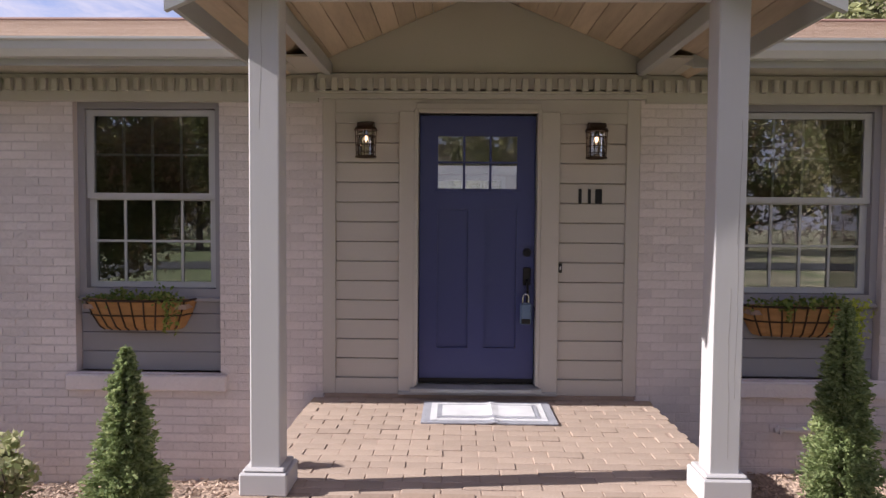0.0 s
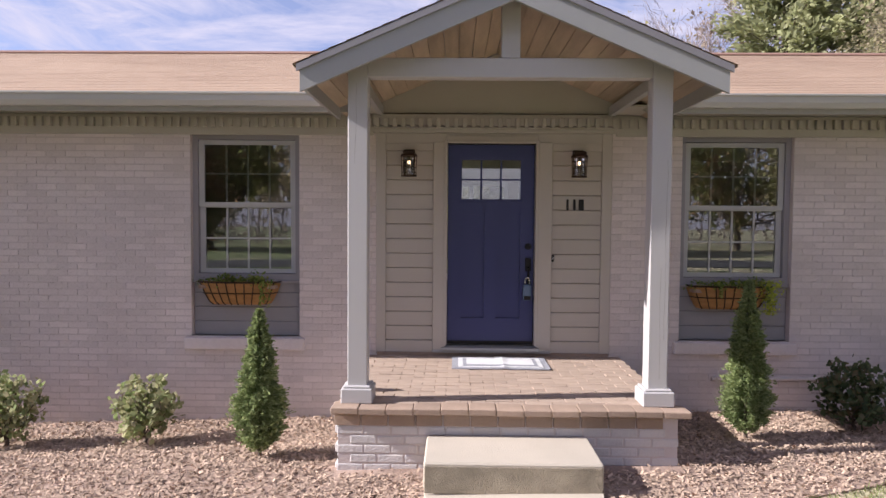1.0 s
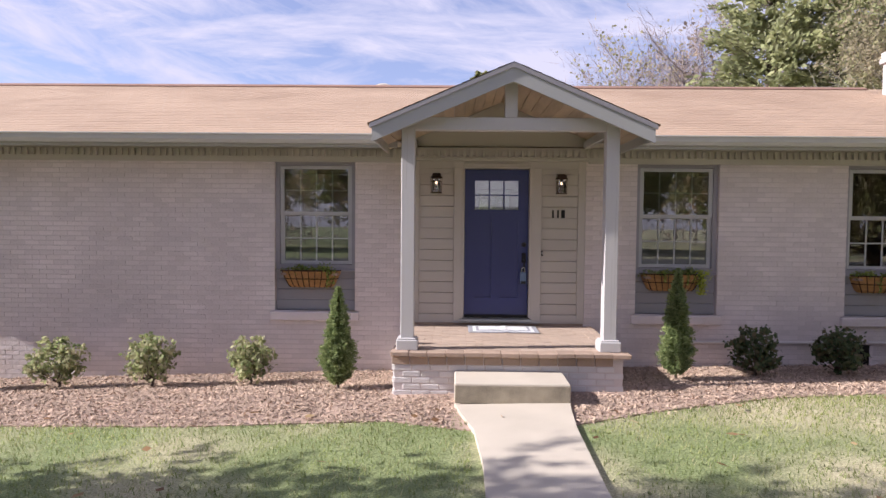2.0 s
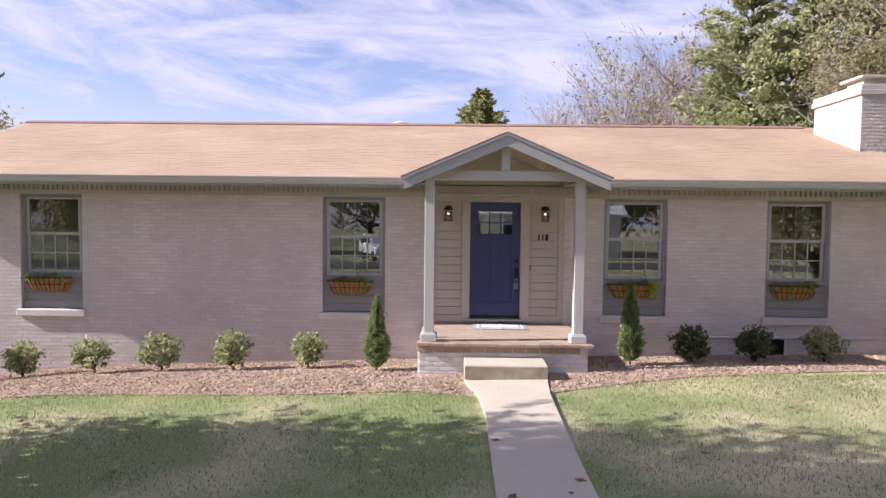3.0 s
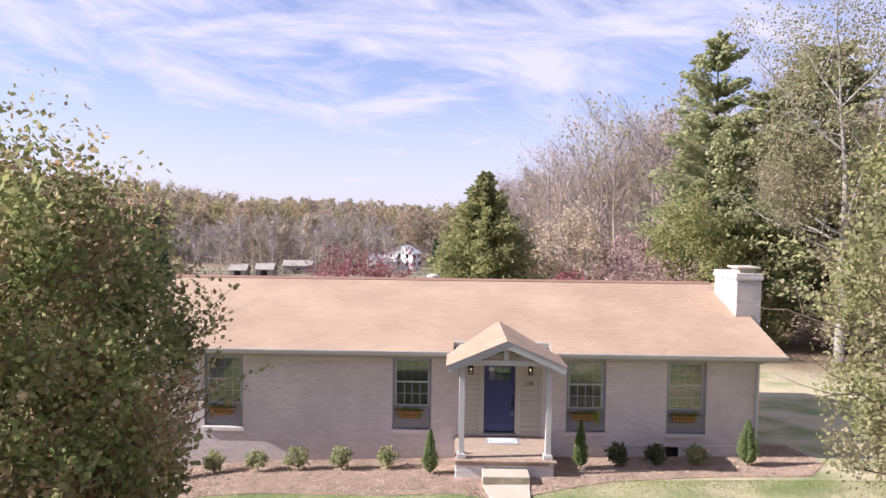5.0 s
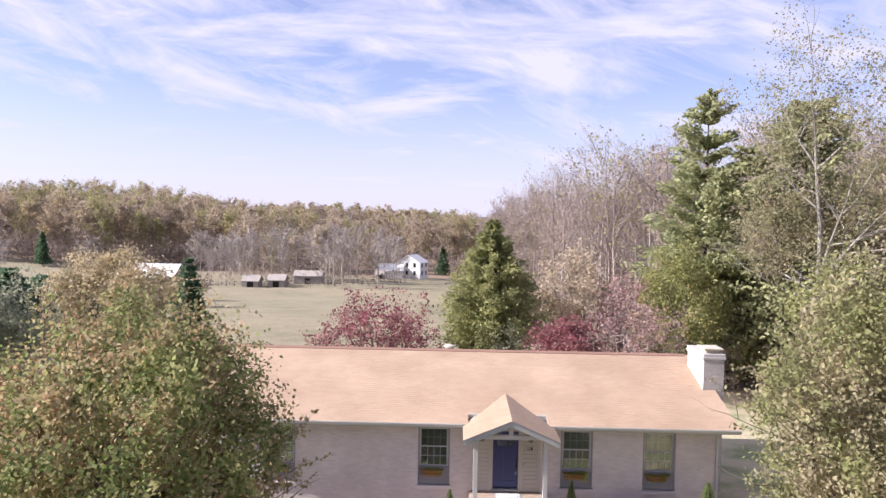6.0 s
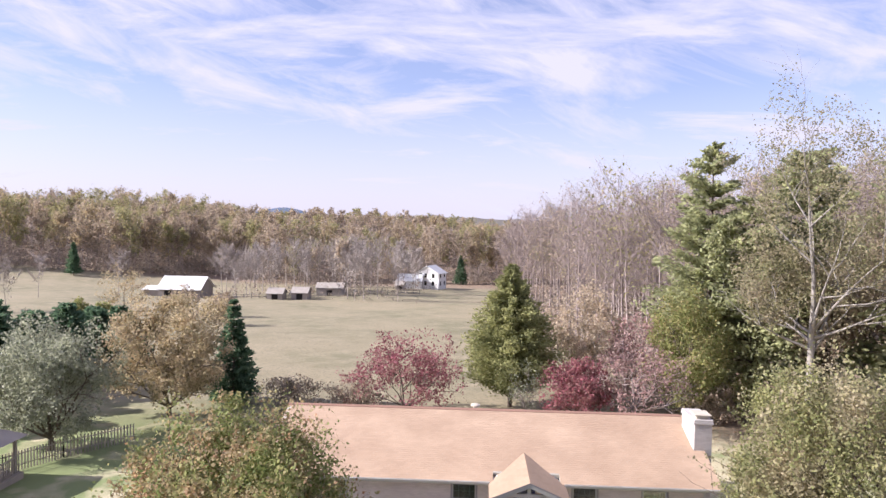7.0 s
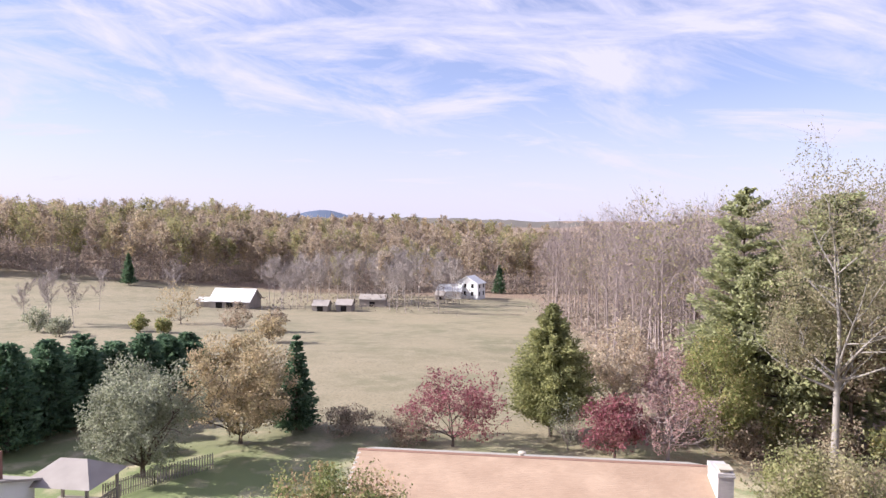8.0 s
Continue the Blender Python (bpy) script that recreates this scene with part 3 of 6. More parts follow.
part("added_hall_ceiling", boxes((-0.779, 1.279, 0.27, YB - 0.26, 2.77, 2.797)), "white_board", house)
back_door = part("back_door", holed([-0.65, 1.05], [0.5, 2.75], YB - 0.16, YB - 0.1, [(-0.55, 0.15, 0.6, 2.65), (0.25, 0.95, 0.6, 2.65)]), "white_board", house, "white glazed back door added to brighten the front door's panes")
for xh in (-0.55, 0.25):
    part("pane", boxes((xh, xh + 0.7, YB - 0.133, YB - 0.127, 0.6, 2.65)), "glass", back_door).visible_shadow = False

# roof deck in two slopes, shingles in courses on it
GAP0, GAP1 = -1.13, 1.61          # where the porch roof takes the place of the eave


def slope_deck(x0, x1, y0):
    return prism([(y0, roof_z(y0) - 0.14), (y0, roof_z(y0)), (RIDGE_Y, roof_z(RIDGE_Y)), (2 * RIDGE_Y - EAVE_Y, ROOF0), (2 * RIDGE_Y - EAVE_Y, ROOF0 - 0.14), (RIDGE_Y, roof_z(RIDGE_Y) - 0.14)], "x", x0, x1)


roof = part("roof", slope_deck(RX0, GAP0, EAVE_Y), "taupe", house, "tan asphalt shingle roof")
part("roof", slope_deck(GAP0, GAP1, 0.02), "taupe", house)
part("roof", slope_deck(GAP1, RX1, EAVE_Y), "taupe", house)


def shingles():
    rng = np.random.default_rng(4)
    run = math.hypot(1, SLOPE)
    n_rows = int((RIDGE_Y - EAVE_Y) * run / 0.14)
    V, F = [], []
    for r in range(n_rows + 1):
        y0 = EAVE_Y - 0.02 + r * 0.14 / run
        y1 = min(y0 + 0.15 / run, RIDGE_Y)
        x = RX0 - 0.02 + (r % 3) * 0.1
        while x < RX1 + 0.02:
            xa, xb = max(x, RX0 - 0.02), min(x + 0.32, RX1 + 0.02)
            j = rng.uniform(-0.004, 0.004)
            za, zb = ROOF0 + (y0 + j - EAVE_Y) * SLOPE, ROOF0 + (y1 - EAVE_Y) * SLOPE
            if xb > GAP0 and xa < GAP1 and y0 < 0.03:
                if xa < GAP0 - 0.02:
                    xb = GAP0
                elif xb > GAP1 + 0.02:
                    xa = GAP1
                else:
                    x += 0.32
                    continue
            k = len(V)
            V += [(xa + 0.002, y0 + j, za + 0.002), (xb - 0.002, y0 + j, za + 0.002), (xb - 0.002, y0 + j, za + 0.008), (xa + 0.002, y0 + j, za + 0.008), (xa + 0.002, y1, zb + 0.0045), (xb - 0.002, y1, zb + 0.0045)]
            F += [(k, k + 1, k + 2, k + 3), (k + 3, k + 2, k + 5, k + 4)]
            x += 0.32
    tagged(mesh_from("shingles", V, F, "shingle", roof), "tan asphalt shingles", kind="stuff")


shingles()
bm = prism([(RIDGE_Y - 0.15, roof_z(RIDGE_Y - 0.15) + 0.012), (RIDGE_Y, roof_z(RIDGE_Y) + 0.016), (RIDGE_Y + 0.15, roof_z(RIDGE_Y - 0.15) + 0.012), (RIDGE_Y + 0.15, roof_z(RIDGE_Y - 0.15) + 0.03), (RIDGE_Y, roof_z(RIDGE_Y) + 0.045), (RIDGE_Y - 0.15, roof_z(RIDGE_Y - 0.15) + 0.03)], "x", RX0 - 0.02, RX1 - 0.35)
part("ridge_cap", bm, "ridge_cap", roof, "dark brown ridge cap")

# eave: soffit, fascia, gutter, frieze and dentils
GY = EAVE_Y - 0.004
for a, b in ((RX0, GAP0), (GAP1, RX1)):
    part("soffit", boxes((a, b, EAVE_Y + 0.02, 0.0, 2.945, 2.96)), "taupe", house)
    for xv in ((-8.2, -2.6) if b < 0 else (2.9, 6.2)):
        part("soffit_vent", boxes((xv - 0.2, xv + 0.2, -0.38, -0.24, 2.939, 2.9452), bevel=0.002), "trim", house)
    part("fascia", boxes((a, b, EAVE_Y - 0.003, EAVE_Y + 0.018, 2.885, ROOF0 - 0.01), bevel=0.003), "trim", house)
    part("gutter", prism([(GY, 2.93), (GY - 0.07, 2.93), (GY - 0.10, 2.975), (GY - 0.105, 3.025), (GY - 0.125, 3.035), (GY - 0.125, 3.05), (GY - 0.10, 3.05), (GY - 0.09, 2.985), (GY - 0.06, 2.945), (GY - 0.012, 2.945), (GY - 0.012, 3.045), (GY, 3.045)], "x", a if a < 0 else 1.755, b if b > 2 else -1.275), "gutter", house, "pale enamelled gutter")
frieze = part("frieze", boxes((X0, -1.0, -0.035, 0.01, 2.735, 2.94), (1.45, X1, -0.035, 0.01, 2.735, 2.94), bevel=0.004), "taupe", house, "taupe painted frieze board")
d0 = boxes((-0.022, 0.022, -0.075, -0.034, 2.81, 2.905), bevel=0.004)
dentil = part("dentil", d0, "taupe", frieze)
n_dentil = int((X1 - X0 - 0.1) / 0.088)
for i in range(n_dentil):
    xx = X0 + 0.08 + i * 0.088
    if i == 0:
        dentil.location.x = xx
    else:
        c = dentil.copy()
        scene.collection.objects.link(c)
        c.location.x = xx
        if -1.0 < xx < 1.45:
            c.location.y = -0.035
part("crown_board", boxes((-1.0, 1.45, -0.075, 0.01, 2.83, 2.943), bevel=0.004), "taupe", house, "taupe door-bay frieze")
part("crown_board", boxes((-1.0, 1.45, -0.06, 0.01, 2.764, 2.80), (-1.01, 1.46, -0.075, 0.01, 2.80, 2.815), bevel=0.004), "taupe", house)


def bricks():
    """Running bond of painted bricks; those round the door are pieces of their own."""
    rng = np.random.default_rng(2)
    W, H = 0.2032, 0.0677
    gaps = cuts
    base = boxes((-0.0985, 0.0985, -0.0035, 0.03, -0.0305, 0.0305), bevel=0.002)
    piece = None
    V, F = [], []
    for r in range(int((2.775 + 0.8) / H)):
        z = 2.77 - (r + 0.5) * H
        off = (r % 2) * W / 2
        for i in range(-54, 40):
            a, b = i * W + off, (i + 1) * W + off
            a, b = max(a, X0), min(b, X1)
            if b - a < 0.03:
                continue
            spans = [(a, b)]
            for ga, gb, g0, g1 in gaps:
                if g0 < z < g1:
                    nxt = []
                    for p, q in spans:
                        if q <= ga or p >= gb:
                            nxt.append((p, q))
                        else:
                            if ga - p > 0.03: nxt.append((p, ga))
                            if q - gb > 0.03: nxt.append((gb, q))
                    spans = nxt
            for p, q in spans:
                if q - p < 0.03:
                    continue
                if z < float(land((p + q) / 2, 0)) - 0.15:
                    continue
                whole = q - p > 0.2
                dy = rng.uniform(-0.002, 0.002)
                if whole and (-1.85 < p < -0.97 or 1.42 < q < 2.08) and z > 0.1:
                    if piece is None:
                        piece = part("brick", base, "painted_brick", wall)
                        ob = piece
                    else:
                        ob = piece.copy()
                        scene.collection.objects.link(ob)
                    ob.location = ((p + q) / 2, dy, z)
                    ob.rotation_euler = (rng.normal(0, 0.008), rng.normal(0, 0.004), rng.normal(0, 0.003))
                    continue
                x0, x1 = p + 0.0014 * (p == a), q - 0.0014 * (q == b)
                y, h, e = -0.0055 + dy * 0.7, 0.0300, 0.003
                tilt = rng.normal(0, 0.0006)
                k = len(V)
                V += [(x0, 0.02, z - h), (x1, 0.02, z - h), (x1, 0.02, z + h), (x0, 0.02, z + h),
                      (x0 + 0.0005, y + tilt, z - h + e), (x1 - 0.0005, y + tilt, z - h + e), (x1 - 0.0005, y - tilt, z + h - e), (x0 + 0.0005, y - tilt, z + h - e)]
                F += [(k + 4, k + 5, k + 6, k + 7), (k, k + 1, k + 5, k + 4), (k + 1, k + 2, k + 6, k + 5), (k + 2, k + 3, k + 7, k + 6), (k + 3, k, k + 4, k + 7)]
    tagged(mesh_from("brickwork", V, F, "painted_brick", wall), "painted brickwork in running bond", kind="stuff")


# ---------------------------------------------------------------- windows
def window(cx):
    z0, z1, w = 1.30, 2.70, 1.03
    l, r = cx - w / 2, cx + w / 2
    ol, orr = cx - OPEN_W / 2, cx + OPEN_W / 2
    e = 0.055
    frame_ob = part("window", holed([ol, orr], [1.24, 2.768], 0.06, 0.16, [(l + 0.01, r - 0.01, z0 + 0.01, z1 - 0.005)]), "window_grey", house, "grey-painted double-hung window")
    part("sill", boxes((ol + 0.002, orr - 0.002, 0.03, 0.13, 1.215, 1.245), bevel=0.005), "window_grey", frame_ob)
    il, ir = l + 0.012, r - 0.012
    mid = 2.005
    for name, a, b, y in (("upper_sash", mid, z1 - 0.012, 0.085), ("lower_sash", z0 + 0.015, mid + 0.035, 0.115)):
        s = part(name, holed([il, ir], [a, b], y, y + 0.03, [(il + e, ir - e, a + 0.045, b - 0.045)]), "sash", frame_ob, "pale grey sash")
        gl, gr, gb, gt = il + e, ir - e, a + 0.045, b - 0.045
        pane = part("pane", boxes((gl, gr, y + 0.012, y + 0.018, gb, gt)), "glass", frame_ob, "clear reflecting glass")
        pane.visible_shadow = False
        bar = 0.02 if name == "upper_sash" else 0.0015
        for i in range(1, 4):
            xx = gl + (gr - gl) * i / 4
            part("muntin", boxes((xx - 0.009, xx + 0.009, y + bar, y + bar + 0.01, gb, gt)), "sash", frame_ob)
        zz = (gb + gt) / 2
        part("muntin", boxes((gl, gr, y + bar + 0.001, y + bar + 0.0095, zz - 0.009, zz + 0.009)), "sash", frame_ob)
    # boarded panel under the window and the brick sill below
    z = 0.668
    while z < 1.21:
        part("panel_board", boxes((ol + 0.004, orr - 0.004, 0.075, 0.1, z, min(z + 0.146, 1.214)), bevel=0.004), "recess", frame_ob)
        z += 0.15
    part("backing", boxes((ol, orr, 0.1, 0.14, 0.662, 1.24)), "recess", frame_ob)
    bs = boxes((cx - 0.62, cx + 0.62, -0.07, 0.12, 0.535, 0.66), bevel=0.012)
    part("brick_sill", bs, "painted_brick", frame_ob, "painted masonry sill")


for c in WINDOWS:
    window(c)

# ---------------------------------------------------------------- door bay
bay = part("door_bay", boxes((-0.97, -0.262, 0.06, 0.2, 0.5, 2.77), (0.672, 1.42, 0.06, 0.2, 0.5, 2.77), (-0.262, 0.672, 0.06, 0.2, 2.672, 2.77), (-0.262, 0.672, 0.12, 0.2, 0.5, 0.59)), "panel", house, "greige boarded surround of the front door")
part("trim", boxes((-0.972, -0.873, -0.012, 0.062, 0.525, 2.764), bevel=0.004), "panel", bay)
part("trim", boxes((1.318, 1.418, -0.012, 0.062, 0.525, 2.764), bevel=0.004), "panel", bay)
part("trim", boxes((-0.873, 1.318, -0.010, 0.062, 2.66, 2.764), bevel=0.004), "panel", bay)
part("trim", boxes((-0.873, -0.39, -0.010, 0.062, 0.525, 0.645), bevel=0.004), "panel", bay)
part("trim", boxes((0.817, 1.318, -0.010, 0.062, 0.525, 0.645), bevel=0.004), "panel", bay)
part("trim", boxes((-0.873, -0.39, -0.009, 0.062, 2.585, 2.66), bevel=0.003), "panel", bay)
part("trim", boxes((0.817, 1.318, -0.009, 0.062, 2.585, 2.66), bevel=0.003), "panel", bay)
for a, b in ((-0.873, -0.39), (0.817, 1.318)):
    z = 0.645
    while z < 2.58:
        part("board", boxes((a, b, 0.012, 0.06, z + 0.003, min(z + 0.146, 2.585)), bevel=0.003), "panel", bay)
        z += 0.1495
door_frame = part("door_frame", boxes((-0.39, -0.262, -0.03, 0.06, 0.53, 2.67), (0.672, 0.817, -0.03, 0.06, 0.53, 2.67), (-0.262, 0.672, -0.03, 0.06, 2.672, 2.735), (-0.275, -0.245, -0.04, 0.06, 0.6, 2.69), (0.65, 0.68, -0.04, 0.06, 0.6, 2.69), (-0.245, 0.65, -0.04, 0.06, 2.66, 2.69), bevel=0.004), "panel", house, "greige door casing")
part("threshold", boxes((-0.30, 0.70, -0.09, 0.12, 0.555, 0.585), (-0.39, 0.817, -0.045, 0.1, 0.527, 0.5555), bevel=0.004), "trim", house, "pale door sill")


def front_door():
    y = 0.07
    d = part("front_door", holed([-0.24, 0.645], [0.60, 2.655], y, y + 0.045, [(-0.10, 0.505, 2.10, 2.50), (-0.10, 0.135, 0.87, 1.94), (0.26, 0.505, 0.87, 1.94)]), "navy", house, "closed navy blue panelled front door")
    part("panel", boxes((-0.105, 0.14, y + 0.024, y + 0.04, 0.865, 1.945)), "navy", d)
    part("panel", boxes((0.255, 0.51, y + 0.024, y + 0.04, 0.865, 1.945)), "navy", d)
    pane = part("pane", boxes((-0.10, 0.505, y + 0.02, y + 0.026, 2.10, 2.50)), "glass", d, "six-light glass")
    pane.visible_shadow = False
    for xx in (0.10, 0.302):
        part("glazing_bar", boxes((xx - 0.009, xx + 0.009, y + 0.004, y + 0.019, 2.10, 2.50), bevel=0.003), "navy", d)
    part("glazing_bar", boxes((-0.10, 0.505, y + 0.005, y + 0.0185, 2.292, 2.308), bevel=0.003), "navy", d)
    part("ledge", boxes((-0.13, 0.535, y - 0.012, y, 2.068, 2.092), bevel=0.003), "navy", d)
    bm = rod(bmesh.new(), (0.588, y, 1.615), (0.588, y - 0.018, 1.615), 0.034, 0.03, 16)
    rod(bm, (0.588, y - 0.018, 1.615), (0.588, y - 0.03, 1.615), 0.02, 0.018, 16)
    part("deadbolt", bm, "black_iron", d, "black deadbolt")
    bm = boxes((0.558, 0.618, y - 0.01, y, 1.36, 1.50), bevel=0.006)
    pts = [(0.588, y - 0.012, 1.40), (0.588, y - 0.05, 1.385), (0.588, y - 0.06, 1.33), (0.588, y - 0.058, 1.2), (0.588, y - 0.04, 1.14), (0.588, y, 1.13)]
    for p, q in zip(pts, pts[1:]):
        rod(bm, p, q, 0.011, sides=8)
    part("door_handle", bm, "black_iron", d, "black handleset")
    part("sweep", boxes((-0.238, 0.643, y - 0.006, y, 0.60, 0.635), bevel=0.002), "black_iron", d)


front_door()

# ---------------------------------------------------------------- porch
PX, PFLOOR, PFRONT, RAKE = 0.24, 0.495, -2.0, -2.12
porch = thing("front_porch", (0, 0, 0), "gabled front porch with painted posts and a brick floor", "porch")
P0, P1 = -1.06, 1.53
part("base_core", boxes((P0 + 0.03, P1 - 0.03, PFRONT + 0.05, -0.001, -0.5, PFLOOR - 0.03)), "mortar", porch)
floor_bed = part("floor_bed", boxes((P0 + 0.02, P1 - 0.02, PFRONT + 0.14, -0.002, PFLOOR - 0.04, PFLOOR - 0.005)), "paver_joint", porch, "mortar bed of the brick floor")


def porch_bricks():
    rng = np.random.default_rng(8)
    base = boxes((-0.0993, 0.0993, -0.0475, 0.0475, -0.03, 0.0), bevel=0.003)
    half = boxes((-0.048, 0.048, -0.0475, 0.0475, -0.03, 0.0), bevel=0.003)
    first = {}
    def lay(kind, bm, parent, name, material, x, y, z, lean=0.005):
        if kind not in first:
            first[kind] = part(name, bm, material, parent)
            ob = first[kind]
        else:
            ob = first[kind].copy()
            scene.collection.objects.link(ob)
        ob.location = (x, y, z)
        ob.rotation_euler = (rng.normal(0, lean), rng.normal(0, lean), rng.normal(0, lean))
    y, r = -0.06, 0
    while y > PFRONT + 0.15:
        x = P0 + 0.02 + (0.1 if r % 2 else 0.0)
        if r % 2:
            lay("half", half, floor_bed, "half_brick", "paver", P0 + 0.07, y, PFLOOR + rng.uniform(-0.003, 0.002))
            x += 0.01
        while x + 0.2 < P1 + 0.01:
            lay("paver", base, floor_bed, "paver", "paver", x + 0.1, y, PFLOOR + rng.uniform(-0.004, 0.003))
            x += 0.2035
        if P1 - x > 0.06:
            lay("half", half, floor_bed, "half_brick", "paver", P1 - 0.055, y, PFLOOR + rng.uniform(-0.003, 0.002))
        y -= 0.0985
        r += 1
    # rim of bricks laid across the front, projecting a little; a course under them, both browned for shade, whitewashed
    # brick below
    edge = boxes((-0.1005, 0.1005, -0.095, 0.095, -0.045, 0.004), bevel=0.006)
    x = P0 - 0.01
    while x + 0.2 < P1 + 0.06:
        lay("edge", edge, porch, "edge_brick", "edge_brick", x + 0.1, PFRONT + 0.055, PFLOOR + rng.uniform(-0.004, 0.003))
        x += 0.2035
    course = boxes((-0.0975, 0.0975, -0.03, 0.04, -0.1, 0.0), bevel=0.004)
    x = P0 + 0.0
    while x + 0.2 < P1 + 0.06:
        lay("course", course, porch, "course_brick", "edge_brick", x + 0.1, PFRONT + 0.065, PFLOOR - 0.046)
        x += 0.2045
    low = boxes((-0.0975, 0.0975, -0.03, 0.04, -0.062, 0.0), bevel=0.006)
    for r in range(6):
        x = P0 + 0.02 + (0.1 if r % 2 else 0)
        while x + 0.19 < P1 + 0.01:
            lay("low", low, porch, "base_brick", "white_brick", x + 0.1, PFRONT + 0.075, PFLOOR - 0.152 - r * 0.072, 0.006)
            x += 0.2045
    side_b = boxes((-0.03, 0.04, -0.0975, 0.0975, -0.062, 0.0), bevel=0.006)
    for r, k in product(range(6), range(9)):
        y = PFRONT + 0.2 + k * 0.2045 + (0.1 if r % 2 else 0)
        if y < -0.1:
            lay("side", side_b, porch, "base_brick", "white_brick", P0 + 0.03, y, PFLOOR - 0.165 - r * 0.072, 0.006)
    for k in range(10):
        y = PFRONT + 0.25 + k * 0.2
        if y < -0.05:
            lay("side_course", boxes((-0.03, 0.04, -0.0975, 0.0975, -0.155, -0.032), bevel=0.004) if "side_course" not in first else None, porch, "course_brick", "edge_brick", P0 + 0.02, y, PFLOOR)


porch_bricks()
sill_row = part("sill_brick", boxes((-0.96, 1.41, -0.01, 0.02, PFLOOR - 0.01, 0.524), bevel=0.004), "edge_brick", porch, "dark brick strip under the door sill")
step = tagged(part("step", boxes((-0.362, 0.83, -2.55, -1.97, 0.10, 0.285), bevel=0.012), "concrete"), "single pale concrete step before the porch", "step")
part("riser_face", boxes((-0.355, 0.823, -2.558, -2.547, 0.08, 0.262), bevel=0.004), "aggregate", step, "pebbled aggregate face")


def post(x0):
    w = 0.148
    p = part("post", boxes((x0, x0 + w, -1.87, -1.87 + w, PFLOOR, 3.09), bevel=0.006), "post", porch, "square painted timber post with drying cracks")
    part("plinth", boxes((x0 - 0.045, x0 + w + 0.045, -1.915, -1.677, PFLOOR + 0.001, PFLOOR + 0.115), (x0 - 0.03, x0 + w + 0.03, -1.90, -1.692, PFLOOR + 0.115, PFLOOR + 0.133), bevel=0.008), "post", p)
    return p


post_l, post_r = post(-0.972), post(1.292)


def cracks(p, xc, runs, seed):
    """Fine drying cracks, as thin dark slivers let into the post's face."""
    rng = random.Random(seed)
    for z0, z1, dx in runs:
        bm = bmesh.new()
        z, xx = z0, xc + dx
        while z < z1:
            q = xx + rng.uniform(-0.004, 0.004)
            rod(bm, (xx, -1.8690, z), (q, -1.8690, z + 0.06), 0.0016, sides=5)
            xx, z = q, z + 0.06
        part("crack", bm, "barn_wood", p)


cracks(post_r, 1.37, [(0.7, 1.5, 0.01), (1.0, 1.9, 0.035), (1.75, 2.35, 0.03)], 3)
cracks(post_l, -0.9, [(2.3, 2.9, -0.02)], 5)
part("tie_beam", boxes((-0.824, 1.292, -1.86, -1.74, 2.945, 3.09), bevel=0.006), "post", porch)
part("king_post", boxes((PX - 0.07, PX + 0.07, -1.855, -1.745, 3.09, 3.56), bevel=0.005), "post", porch)
HALF, PRISE, PZ = 1.515, 0.645, 2.99


